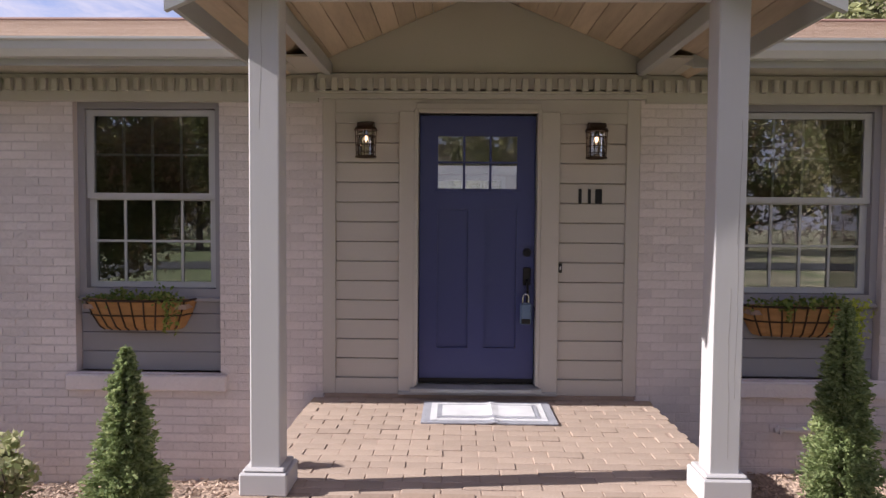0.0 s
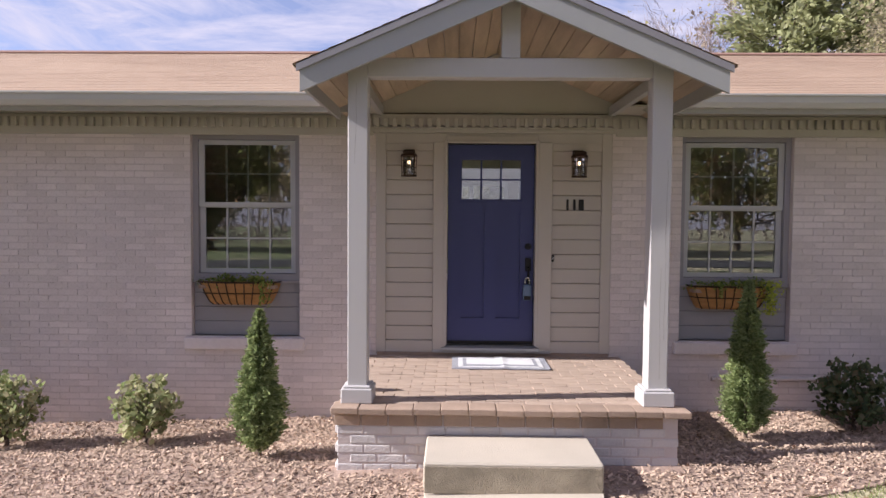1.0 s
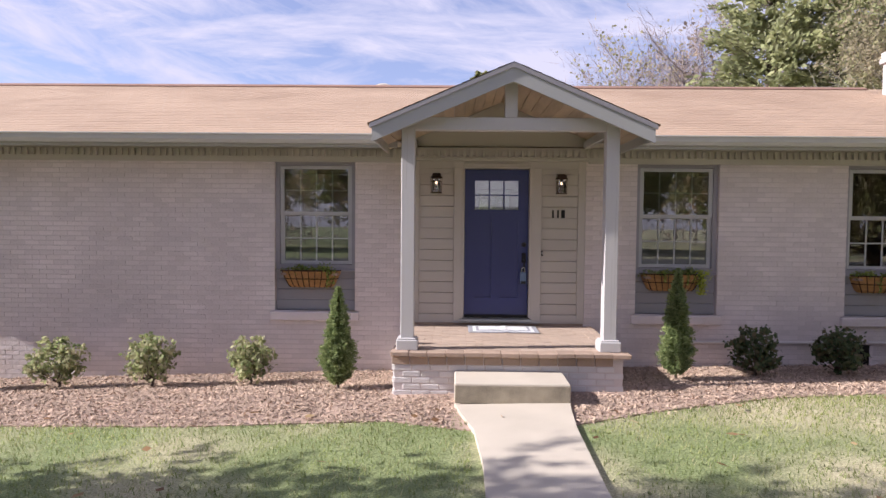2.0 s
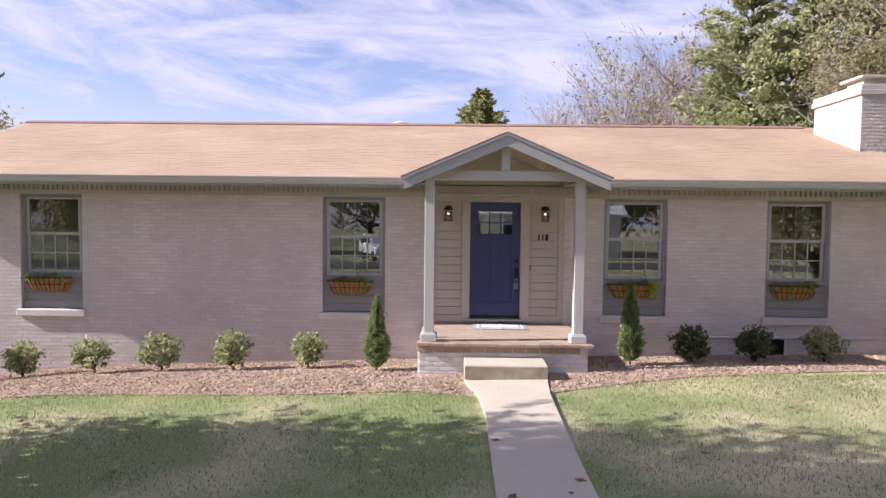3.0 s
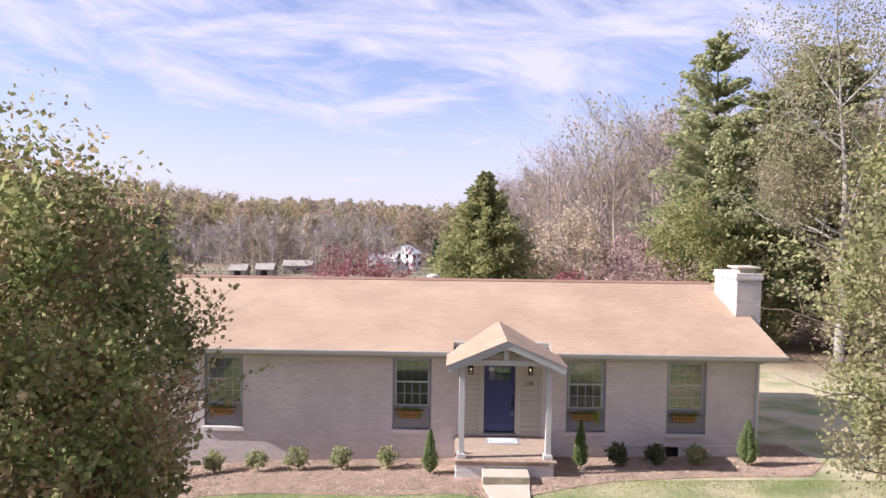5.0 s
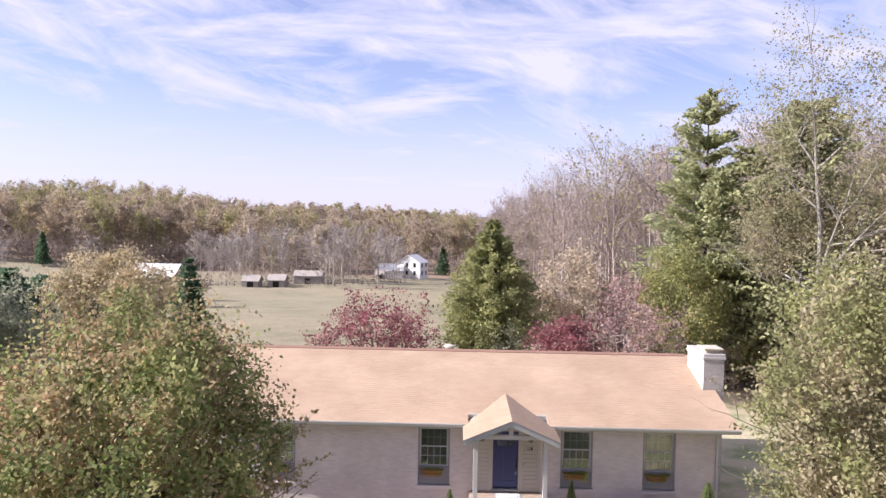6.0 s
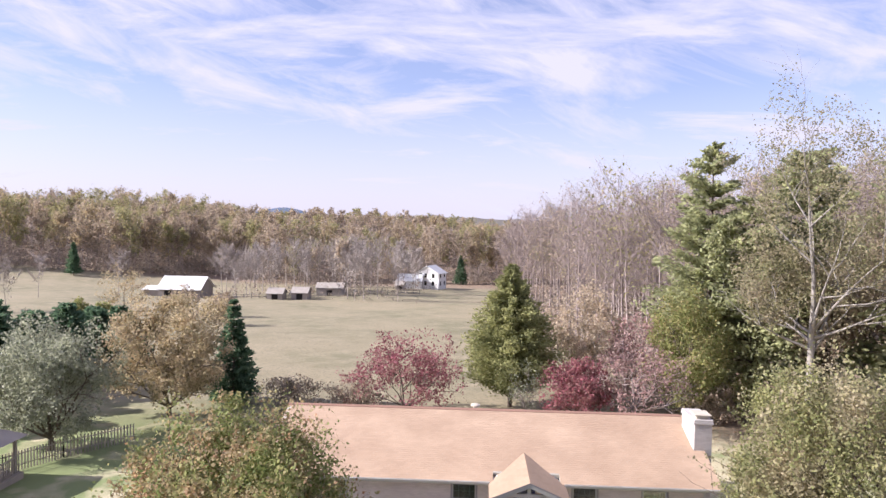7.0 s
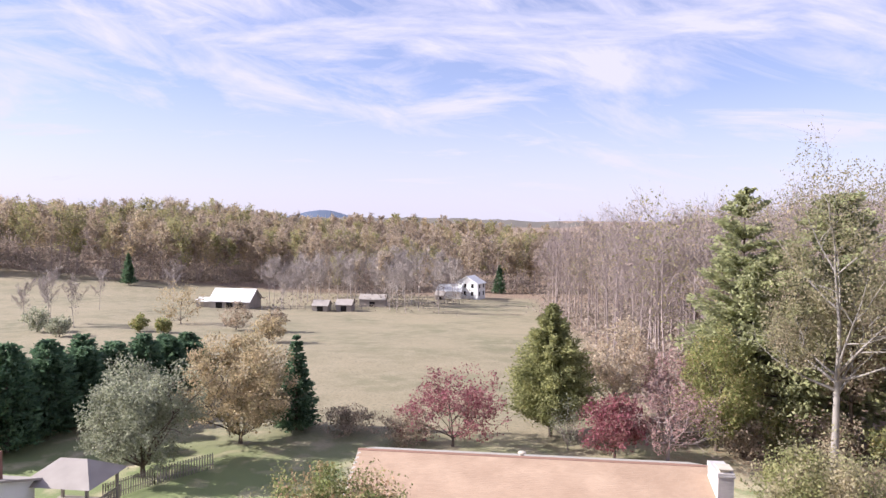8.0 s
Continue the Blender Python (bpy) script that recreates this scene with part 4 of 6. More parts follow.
def porch_roof():
    back = 1.7
    for s in (-1, 1):
        def at(u, v):      # u along the slope from the ridge (0) to the eave (1); v up
            return (PX + s * HALF * u, PZ + PRISE * (1 - u) + v)
        o = [at(0, -0.05), at(1, -0.05), at(1, 0.0), at(0, 0.0)]
        # the slope runs back until it meets the main roof
        bm = prism(o, "y", RAKE, back)
        for v in bm.verts:
            if v.co.y > 0:
                v.co.y = EAVE_Y + (v.co.z - ROOF0) / SLOPE + 0.25
        pr = part("porch_roof", bm, "trim", porch, "small gable roof of tan shingles")
        V, F, rows = [], [], 12
        rng = np.random.default_rng(3 + s)
        for r in range(rows):
            u0, u1 = 1.03 - r / rows, 1.0 - (r + 1) / rows - 0.004
            y = RAKE - 0.02 + (r % 3) * -0.1
            while y < 1.6:
                ya, yb = max(y, RAKE - 0.02), y + 0.318
                (xa, za), (xb, zb) = at(u0, 0.004), at(max(u1, 0), 0.006)
                lim = EAVE_Y + (za - ROOF0) / SLOPE + 0.2
                if ya < lim:
                    k = len(V)
                    yb = min(yb, lim)
                    V += [(xa, ya, za - 0.006), (xa, yb, za - 0.006), (xa, yb, za + 0.010), (xa, ya, za + 0.010), (xb, ya, zb), (xb, yb, zb)]
                    F += [(k, k + 1, k + 2, k + 3), (k + 3, k + 2, k + 5, k + 4)]
                y += 0.32
        tagged(mesh_from("porch_shingles", V, F, "shingle", pr), "tan asphalt shingles", kind="stuff")
        # rake board at the front, eave board at the side, dark drip edge
        o = [at(0, -0.05), at(1.0, -0.05), at(1.0, -0.2), at(0.94, -0.2), at(0, -0.2)]
        part("rake_board", prism(o, "y", RAKE - 0.0, RAKE + 0.035), "trim", porch)
        o = [at(0, 0.0), at(1.015, 0.0), at(1.015, -0.05), at(0, -0.05)]
        part("drip_edge", prism(o, "y", RAKE - 0.018, RAKE - 0.001), "window_grey", porch)
        xs = sorted((PX + s * HALF * 0.985, PX + s * HALF * 1.0))
        part("eave_board", boxes((*xs, RAKE + 0.036, -0.5, PZ - 0.17, PZ - 0.045)), "trim", porch)
        # boarded ceiling under the slope, boards running with the ridge
        n = 12
        for i in range(n):
            u0, u1 = i / n + 0.002, (i + 1) / n - 0.0015
            if s * HALF * u1 == 0:
                continue
            o = [at(u0, -0.075), at(u1, -0.075), at(u1, -0.052), at(u0, -0.052)]
            part("ceiling_board", prism(o, "y", RAKE + 0.036, -0.03), "pine_board", porch)
        # rafter along the plate, from post to wall
        x0 = -0.95 if s < 0 else 1.37
        part("side_beam", boxes((x0, x0 + 0.055, -1.72, -0.03, 2.93, 3.03), bevel=0.004), "trim", porch)
    # boarded gable on the wall
    part("gable_infill", prism([(PX - HALF * 0.95, 2.96), (PX + HALF * 0.95, 2.96), (PX + HALF * 0.86, PZ + 0.02), (PX, PZ + PRISE - 0.08), (PX - HALF * 0.86, PZ + 0.02)], "y", -0.028, 0.4), "taupe", porch, "taupe painted gable panel")

    for a, b in ((-1.128, -0.93), (1.41, 1.608)):
        part("soffit_return", boxes((a, b, -0.575, -0.036, 2.946, 2.962)), "taupe", porch)


porch_roof()

# ---------------------------------------------------------------- vent behind the ridge, chimney
bm = rod(bmesh.new(), (-1.9, 4.95, 4.3), (-1.9, 4.95, 4.66), 0.11, sides=16)
rod(bm, (-1.9, 4.95, 4.66), (-1.9, 4.95, 4.72), 0.24, 0.22, sides=18)
rod(bm, (-1.9, 4.95, 4.72), (-1.9, 4.95, 4.77), 0.22, 0.08, sides=18)
part("roof_vent", bm, "concrete", house, "round pale roof vent")
chim = part("chimney", boxes((7.66, 8.42, 1.9, 3.72, -1.0, 4.95)), "chimney_paint", house, "painted brick chimney")
part("cornice", boxes((7.61, 8.47, 1.85, 3.77, 4.95, 5.05), (7.63, 8.45, 1.87, 3.75, 5.05, 5.16), bevel=0.01), "chimney_paint", chim)
part("crown", boxes((7.78, 8.30, 2.05, 2.65, 5.16, 5.30)), "concrete", chim)
part("cap", boxes((7.68, 8.40, 1.93, 2.77, 5.30, 5.36), bevel=0.01), "concrete", chim, "flat concrete chimney cap")
part("flashing", prism([(1.88, roof_z(1.88) + 0.01), (3.7, roof_z(3.7) + 0.01), (3.7, roof_z(3.7) + 0.10), (1.88, roof_z(1.88) + 0.10)], "x", 7.645, 7.659), "gutter", chim)


def chimney_bricks():
    rng = np.random.default_rng(12)
    V, F = [], []
    for r in range(32):
        z = 4.92 - r * 0.072
        off = 0.1 if r % 2 else 0.0
        for k in range(-1, 5):
            a, b = max(7.66, 7.66 + k * 0.2 + off), min(8.42, 7.66 + (k + 1) * 0.2 + off)
            if b - a < 0.04 or z < 3.2:
                continue
            i, y = len(V), 1.892 + rng.uniform(-0.004, 0.002)
            a, b = a + 0.006, b - 0.006
            V += [(a, 1.91, z - 0.06), (b, 1.91, z - 0.06), (b, 1.91, z), (a, 1.91, z), (a + .004, y, z - 0.056), (b - .004, y, z - 0.056), (b - .004, y, z - .004), (a + .004, y, z - .004)]
            F += [(i + 4, i + 5, i + 6, i + 7), (i, i + 1, i + 5, i + 4), (i + 1, i + 2, i + 6, i + 5), (i + 2, i + 3, i + 7, i + 6), (i + 3, i, i + 4, i + 7)]
    tagged(mesh_from("chimney_brickwork", V, F, "chimney_paint", chim), "painted chimney brickwork", kind="stuff")


chimney_bricks()

# ---------------------------------------------------------------- trees
class Grower:
    """Tapered tubes for limbs and small quads for leaves, gathered in arrays."""
    def __init__(self, seed):
        self.r = np.random.default_rng(seed)
        self.V, self.F, self.tips, self.n = [], [], [], 0

    def tube(self, pts, radii, sides=5):
        pts = np.asarray(pts)
        d = np.gradient(pts, axis=0)
        d /= np.linalg.norm(d, axis=1)[:, None] + 1e-9
        ref = np.where(np.abs(d[:, 2:3]) > 0.9, [[1.0, 0, 0]], [[0, 0, 1.0]])
        u = np.cross(d, ref); u /= np.linalg.norm(u, axis=1)[:, None] + 1e-9
        w = np.cross(d, u)
        a = np.linspace(0, 2 * np.pi, sides, endpoint=False)
        ring = pts[:, None] + np.asarray(radii)[:, None, None] * (np.cos(a)[None, :, None] * u[:, None] + np.sin(a)[None, :, None] * w[:, None])
        self.V.append(ring.reshape(-1, 3))
        k = len(pts)
        i = (np.arange(k - 1)[:, None] * sides + np.arange(sides)[None])
        j = (np.arange(k - 1)[:, None] * sides + (np.arange(sides)[None] + 1) % sides)
        self.F.append(np.stack([i, j, j + sides, i + sides], 2).reshape(-1, 4) + self.n)
        self.n += k * sides

    def limb(self, start, way, length, radius, level, spread, up=0.15, kids=5, wob=0.12, sides=5, thin=0.25):
        r = self.r
        k = 5 if level else 3
        pts, p, d = [np.array(start)], np.array(start, float), np.array(way, float)
        for _ in range(k):
            d = d + r.normal(0, wob, 3) + np.array([0, 0, up * 0.3])
            d /= np.linalg.norm(d)
            p = p + d * length / k
            pts.append(p)
        self.tube(pts, np.linspace(radius, radius * thin, k + 1), sides)
        if level == 0:
            self.tips += pts[1:]
            return
        for i in range(kids):
            s = r.uniform(0.3, 1.0) if i else 1.0
            at = np.array(pts[0]) if s == 0 else np.array([np.interp(s * k, range(k + 1), [q[c] for q in pts]) for c in range(3)])
            side = r.normal(0, 1, 3); side -= d * side.dot(d); side /= np.linalg.norm(side)
            w = d * (1 - spread) + side * spread + np.array([0, 0, up])
            self.limb(at, w / np.linalg.norm(w), length * r.uniform(0.5, 0.72), radius * 0.5 * (1.15 - 0.5 * s) + 0.002, level - 1, spread, up, max(3, kids - 1), wob * 1.15, max(3, sides - 1), thin)

    def wood(self, name, material, parent=None, label=""):
        return mesh_from(name, np.concatenate(self.V), np.concatenate(self.F), material, parent, label, smooth=True)


def leaf_quads(rng, centres, size, flat=0.35):
    """One folded-diamond leaf at each centre, turned at random."""
    n = len(centres)
    a = rng.normal(0, 1, (n, 3)); a /= np.linalg.norm(a, axis=1)[:, None]
    b = rng.normal(0, 1, (n, 3)); b[:, 2] *= 1 - flat
    b -= a * (a * b).sum(1)[:, None]; b /= np.linalg.norm(b, axis=1)[:, None]
    s = (size * rng.uniform(0.6, 1.35, n))[:, None]
    c = np.asarray(centres)
    v = np.stack([c - a * s * 0.5, c + b * s * 0.36 + a * s * 0.05, c + a * s * 0.5, c - b * s * 0.36 + a * s * 0.05], 1).reshape(-1, 3)
    return v, np.arange(4 * n).reshape(-1, 4)


def broadleaf(place, height, spread, leaves, leaf_size, leaf_material, label, category="tree", seed=1, bark="bark", trunk=0.16, fork=0.28, levels=3, kids=5, width=0.5, up=0.12, scatter=0.25, group="", lobes=9, on_twigs=0.5, shoots=0):
    """Trunk and limbs grown to fill an uneven crown of lobes; leaves in clumps round the twigs."""
    rng = np.random.default_rng(seed)
    g, g2 = Grower(seed), Grower(seed + 1)
    h0 = height * fork
    base = Vector(place)
    t = thing("tree" if height > 3 else "shrub", place, label, category, group)
    g.tube([(0, 0, -0.3), (0, 0, 0.0), (0.02, 0, h0 * 0.5), (0, 0.03, h0)], [trunk * 1.5, trunk * 1.15, trunk * 0.95, trunk * 0.8], 8)
    n_limb = 8
    for i in range(n_limb):
        a = i * 2.4 + rng.uniform(-0.4, 0.4)
        lift = rng.uniform(0.15, 1.5)
        w = np.array([np.cos(a), np.sin(a), lift]); w /= np.linalg.norm(w)
        reach = min(spread / max(0.35, abs(np.cos(np.arctan(lift)))), (height - h0)) * rng.uniform(0.55, 0.72)
        g.limb((0, 0, h0 * rng.uniform(0.75, 1.0)), w, reach, trunk * 0.5, levels - 1, width, up, kids, 0.1, 5)
    g.limb((0, 0, h0), (0, 0, 1), (height - h0) * 0.55, trunk * 0.7, levels - 1, width, up, kids + 1, 0.08, 6)
    tips = np.array(g.tips)
    # keep the twigs inside an ellipsoid with an uneven skin
    cen = np.array([0, 0, (height + h0 * 0.7) / 2])
    rad = np.array([spread, spread, (height - h0 * 0.7) / 2])
    g.wood("trunk", bark, t)
    # the crown's lobes carry what the twigs do not reach
    k = len(tips)
    dirs = rng.normal(0, 1, (lobes * 7, 3)); dirs /= np.linalg.norm(dirs, axis=1)[:, None]
    shell = cen + dirs * rad * rng.uniform(0.5, 1.0, (len(dirs), 1))
    tight = rng.uniform(0.055, 0.15, (len(dirs), 1))
    pick = np.where(rng.random(leaves) < on_twigs, rng.integers(0, k, leaves), -1)
    lob = rng.integers(0, len(shell), leaves)
    pts = np.where(pick[:, None] >= 0, tips[np.maximum(pick, 0)] + rng.normal(0, scatter, (leaves, 3)), shell[lob] + rng.normal(0, 1, (leaves, 3)) * rad * tight[lob])
    q = ((pts - cen) / rad)
    far = np.linalg.norm(q, axis=1)
    wobble = 1.0 + 0.14 * np.sin(q[:, 0] * 5 + seed) + 0.14 * np.sin(q[:, 1] * 6 + q[:, 2] * 4 + seed * 2)
    pts = pts[far < wobble * 1.08]
    if shoots:
        # young shoots that stand out of the crown
        s = rng.normal(0, 1, (shoots, 3)); s /= np.linalg.norm(s, axis=1)[:, None]; s[:, 2] = np.abs(s[:, 2]) * 0.9 - 0.25
        root = cen + s * rad * rng.uniform(0.8, 0.98, (shoots, 1))
        way = s + [0, 0, 0.5] + rng.normal(0, 0.25, (shoots, 3))
        way *= rng.uniform(0.4, 1.3, (shoots, 1)) * spread / 4
        k = np.linspace(0, 1, 34)[None, :, None]
        more = root[:, None] + way[:, None] * k + rng.normal(0, 0.085, (shoots, 34, 3)) * (1.5 - k)
        pts = np.concatenate([pts, more.reshape(-1, 3)])
        for a, b in zip(root, way):
            g2.tube([a - b * 0.3, a + b * 0.5, a + b], [0.012, 0.008, 0.003], 3)
    v, f = leaf_quads(rng, pts, leaf_size)
    if shoots:
        tagged(g2.wood("shoot_wood", bark, t), kind="stuff")
    mesh_from("crown", v, f, leaf_material, t, "")
    return t


def conifer(place, height, radius, material, label, seed=1, sprays=9000, spray=0.3, droop=0.15, bare=0.06, taper=0.85, category="conifer", bark="bark", trunk=None, gaps=0.0, name="conifer_tree", whorls=0, ragged=0.2):
    """Whorls of branches round a straight trunk, each with flat sprays of needles."""
    rng = np.random.default_rng(seed)
    t = thing(name, place, label, category)
    g = Grower(seed)
    tr = trunk or height * 0.014
    g.tube([(0, 0, -0.3), (0, 0, height * 0.3), (0, 0, height * 0.7), (0, 0, height * 0.99)], [tr * 1.2, tr, tr * 0.5, 0.008], 7)
    C, D, S = [], [], []
    whorls = whorls or int(10 + height * 2.2)
    per = sprays // (whorls * 7)
    for i in range(whorls):
        h = bare + (1 - bare) * (i + rng.uniform(-0.3, 0.3)) / whorls
        h = min(max(h, bare), 0.99)
        if gaps and rng.random() < gaps:
            continue
        reach0 = radius * (1 - h) ** taper * (0.65 + 0.35 * min(1, h / 0.12)) + 0.04 * radius
        for k in range(7):
            a = k * 2 * np.pi / 7 + i * 0.9 + rng.uniform(-0.3, 0.3)
            reach = reach0 * rng.uniform(0.92 - ragged, 0.92 + ragged)
            d = np.array([np.cos(a), np.sin(a), 0])
            z = h * height
            tip_z = z + reach * (0.35 * h - droop) 
            if height > 2:
                g.tube([(0, 0, z), tuple(d * reach * 0.5 + [0, 0, (z + tip_z) / 2 + 0.03 * reach]), tuple(d * reach + [0, 0, tip_z])], [tr * 0.22, tr * 0.12, 0.004], 3)
            m = max(3, int(per * (0.35 + 1.3 * reach / radius)))
            s = rng.uniform(0.12, 1.0, m) ** 0.7
            off = rng.normal(0, 0.10, (m, 3)) * reach * np.array([1, 1, 0.5])
            c = d * reach * s[:, None] + off
            c[:, 2] += z + (tip_z - z) * s
            C.append(c)
            o = d + rng.normal(0, 0.45, (m, 3)); o[:, 2] += 0.15
            D.append(o / np.linalg.norm(o, axis=1)[:, None])
    c, d = np.concatenate(C), np.concatenate(D)
    n = len(c)
    b = rng.normal(0, 1, (n, 3)); b -= d * (b * d).sum(1)[:, None]; b /= np.linalg.norm(b, axis=1)[:, None]
    s = (spray * rng.uniform(0.6, 1.3, n))[:, None]
    v = np.stack([c - d * s * 0.5, c + b * s * 0.2, c + d * s * 0.5, c - b * s * 0.2], 1).reshape(-1, 3)
    g.wood("trunk", bark, t)
    mesh_from("foliage", v, np.arange(4 * n).reshape(-1, 4), material, t)
    return t


L = {
    "maple": leaf_mat("maple_leaf", [(0.14, 0.18, 0.06), (0.20, 0.24, 0.085), (0.26, 0.28, 0.11), (0.33, 0.30, 0.14)], turned=[(0.38, 0.29, 0.15), (0.47, 0.36, 0.22), (0.40, 0.24, 0.14), (0.27, 0.26, 0.11), (0.52, 0.42, 0.27)]),
    "tulip": leaf_mat("yellowing_leaf", [(0.22, 0.245, 0.10), (0.28, 0.29, 0.13), (0.34, 0.325, 0.16), (0.26, 0.265, 0.12)], turned=[(0.37, 0.32, 0.20), (0.43, 0.37, 0.25), (0.34, 0.31, 0.17), (0.39, 0.33, 0.22)]),
    "sycamore": leaf_mat("sycamore_leaf", [(0.24, 0.24, 0.12), (0.30, 0.285, 0.155), (0.34, 0.30, 0.185)], turned=[(0.36, 0.31, 0.21), (0.30, 0.26, 0.17)]),
    "crimson": leaf_mat("crimson_leaf", [(0.25, 0.075, 0.09), (0.34, 0.13, 0.145), (0.33, 0.18, 0.165), (0.21, 0.06, 0.075), (0.39, 0.23, 0.21)]),
    "pink": leaf_mat("faded_pink_leaf", [(0.40, 0.26, 0.245), (0.43, 0.32, 0.28), (0.35, 0.19, 0.19)]),
    "cedar": leaf_mat("cedar_needle", [(0.246, 0.263, 0.118), (0.314, 0.319, 0.140), (0.370, 0.364, 0.168)]),
    "pine": leaf_mat("pine_needle", [(0.29, 0.315, 0.165), (0.345, 0.365, 0.185), (0.40, 0.405, 0.22), (0.33, 0.335, 0.20)]),
    "spruce": leaf_mat("spruce_needle", [(0.16, 0.21, 0.09), (0.23, 0.29, 0.12), (0.31, 0.37, 0.16), (0.40, 0.44, 0.21)]),
    "straw": leaf_mat("straw_leaf", [(0.47, 0.38, 0.27), (0.53, 0.44, 0.33), (0.40, 0.33, 0.23)]),
    "gold": leaf_mat("golden_leaf", [(0.410, 0.341, 0.179), (0.493, 0.399, 0.263), (0.367, 0.315, 0.179)]),
    "sage": leaf_mat("sage_leaf", [(0.27, 0.29, 0.19), (0.33, 0.34, 0.24), (0.38, 0.38, 0.29)]),
    "green": leaf_mat("green_leaf", [(0.20, 0.235, 0.085), (0.27, 0.29, 0.11), (0.34, 0.33, 0.14), (0.38, 0.31, 0.15)]),
    "hemlock": leaf_mat("dark_conifer_needle", [(0.08, 0.145, 0.085), (0.115, 0.185, 0.105), (0.15, 0.225, 0.125)]),
    "olive": leaf_mat("olive_autumn_leaf", [(0.37, 0.34, 0.165), (0.31, 0.31, 0.145), (0.42, 0.36, 0.185)]),
    "russet": leaf_mat("russet_leaf", [(0.37, 0.29, 0.215), (0.34, 0.29, 0.20), (0.43, 0.345, 0.25), (0.32, 0.255, 0.195)]),
}


def on(x, y, z=0.0):
    return (x, y, float(land(x, y)) + z)


block_wall()
# the two lawn trees
broadleaf(on(-9.15, -8.6), 8.75, 3.7, 90000, 0.115, L["maple"], "full maple with dull green and bronze leaves", seed=11, trunk=0.2, fork=0.1, lobes=20, on_twigs=0.3, shoots=190)
broadleaf(on(9.7, -7.0), 9.8, 3.8, 90000, 0.105, L["tulip"], "yellowing broadleaf tree with pale drying leaves", seed=23, trunk=0.18, fork=0.12, lobes=20, on_twigs=0.35, shoots=230)
# behind the house
conifer(on(1.0, 29.0), 11.9, 4.5, L["cedar"], "dense green cedar of broad conical shape", seed=5, sprays=52000, spray=0.30, droop=-0.55, taper=0.95, whorls=46, ragged=0.28)
broadleaf(on(-7.4, 24.5), 7.0, 5.1, 8000, 0.19, L["crimson"], "low spreading dogwood with thinning crimson leaves", seed=31, trunk=0.12, fork=0.12, on_twigs=0.8, scatter=0.18, width=0.6, up=0.05)
broadleaf(on(5.8, 23.2), 5.2, 3.1, 9000, 0.20, L["crimson"], "bright crimson dogwood behind the house", seed=32, on_twigs=0.75, scatter=0.18, trunk=0.12, fork=0.2, width=0.6, up=0.05)
broadleaf(on(9.8, 22.4), 7.4, 3.9, 5500, 0.17, L["pink"], "half-bare dogwood with faded pink leaves", seed=33, on_twigs=0.85, trunk=0.14, fork=0.25, width=0.55, up=0.05, bark="twig")

# ---------------------------------------------------------------- shrubs along the facade
def little_spruce(x, y, h, r, seed, label):
    conifer(on(x, y, 0.02), h, r, L["spruce"], label, seed=seed, sprays=24000, spray=0.034, droop=-0.9, bare=0.02, taper=0.85, category="shrub", trunk=0.015, whorls=44, ragged=0.16, name="dwarf_spruce")


little_spruce(-1.72, -1.60, 1.20, 0.24, 41, "slender conical dwarf spruce in the mulch by the porch")
little_spruce(2.34, -1.15, 1.37, 0.24, 42, "slender conical dwarf spruce by the porch's shaded side")
little_spruce(6.95, -0.9, 1.28, 0.32, 43, "broad light green conical dwarf spruce near the corner")
little_spruce(-8.95, -1.3, 1.35, 0.36, 44, "broad conical dwarf spruce at the far end of the bed")
L["azalea"] = leaf_mat("azalea_leaf", [(0.22, 0.28, 0.11), (0.32, 0.36, 0.17), (0.42, 0.42, 0.24), (0.50, 0.46, 0.29), (0.27, 0.32, 0.12)])
L["laurel"] = leaf_mat("laurel_leaf", [(0.06, 0.09, 0.045), (0.10, 0.135, 0.065), (0.15, 0.18, 0.09), (0.18, 0.14, 0.08)])


def low_shrub(x, y, h, r, seed, kind, label):
    broadleaf(on(x, y, 0.02), h, r, 1500, 0.06, L[kind], label, "shrub", seed=seed, trunk=0.018, fork=0.12, levels=2, kids=4, width=0.5, up=0.3, scatter=0.035, group="shrubs along the facade", lobes=6)


for i, (x, h) in enumerate(((-7.75, 0.62), (-6.5, 0.6), (-5.4, 0.66), (-4.18, 0.72), (-2.95, 0.64))):
    low_shrub(x, -0.95 - 0.06 * (i % 2), h, 0.34, 60 + i, "azalea", "small pale green azalea in the mulch bed")
for i, (x, h, k) in enumerate(((3.42, 0.66, "laurel"), (4.45, 0.64, "laurel"), (5.6, 0.58, "azalea"))):
    low_shrub(x, -0.85, h, 0.36, 70 + i, k, "small dark green laurel in shaded mulch" if k == "laurel" else "small pale green azalea beside the vent")


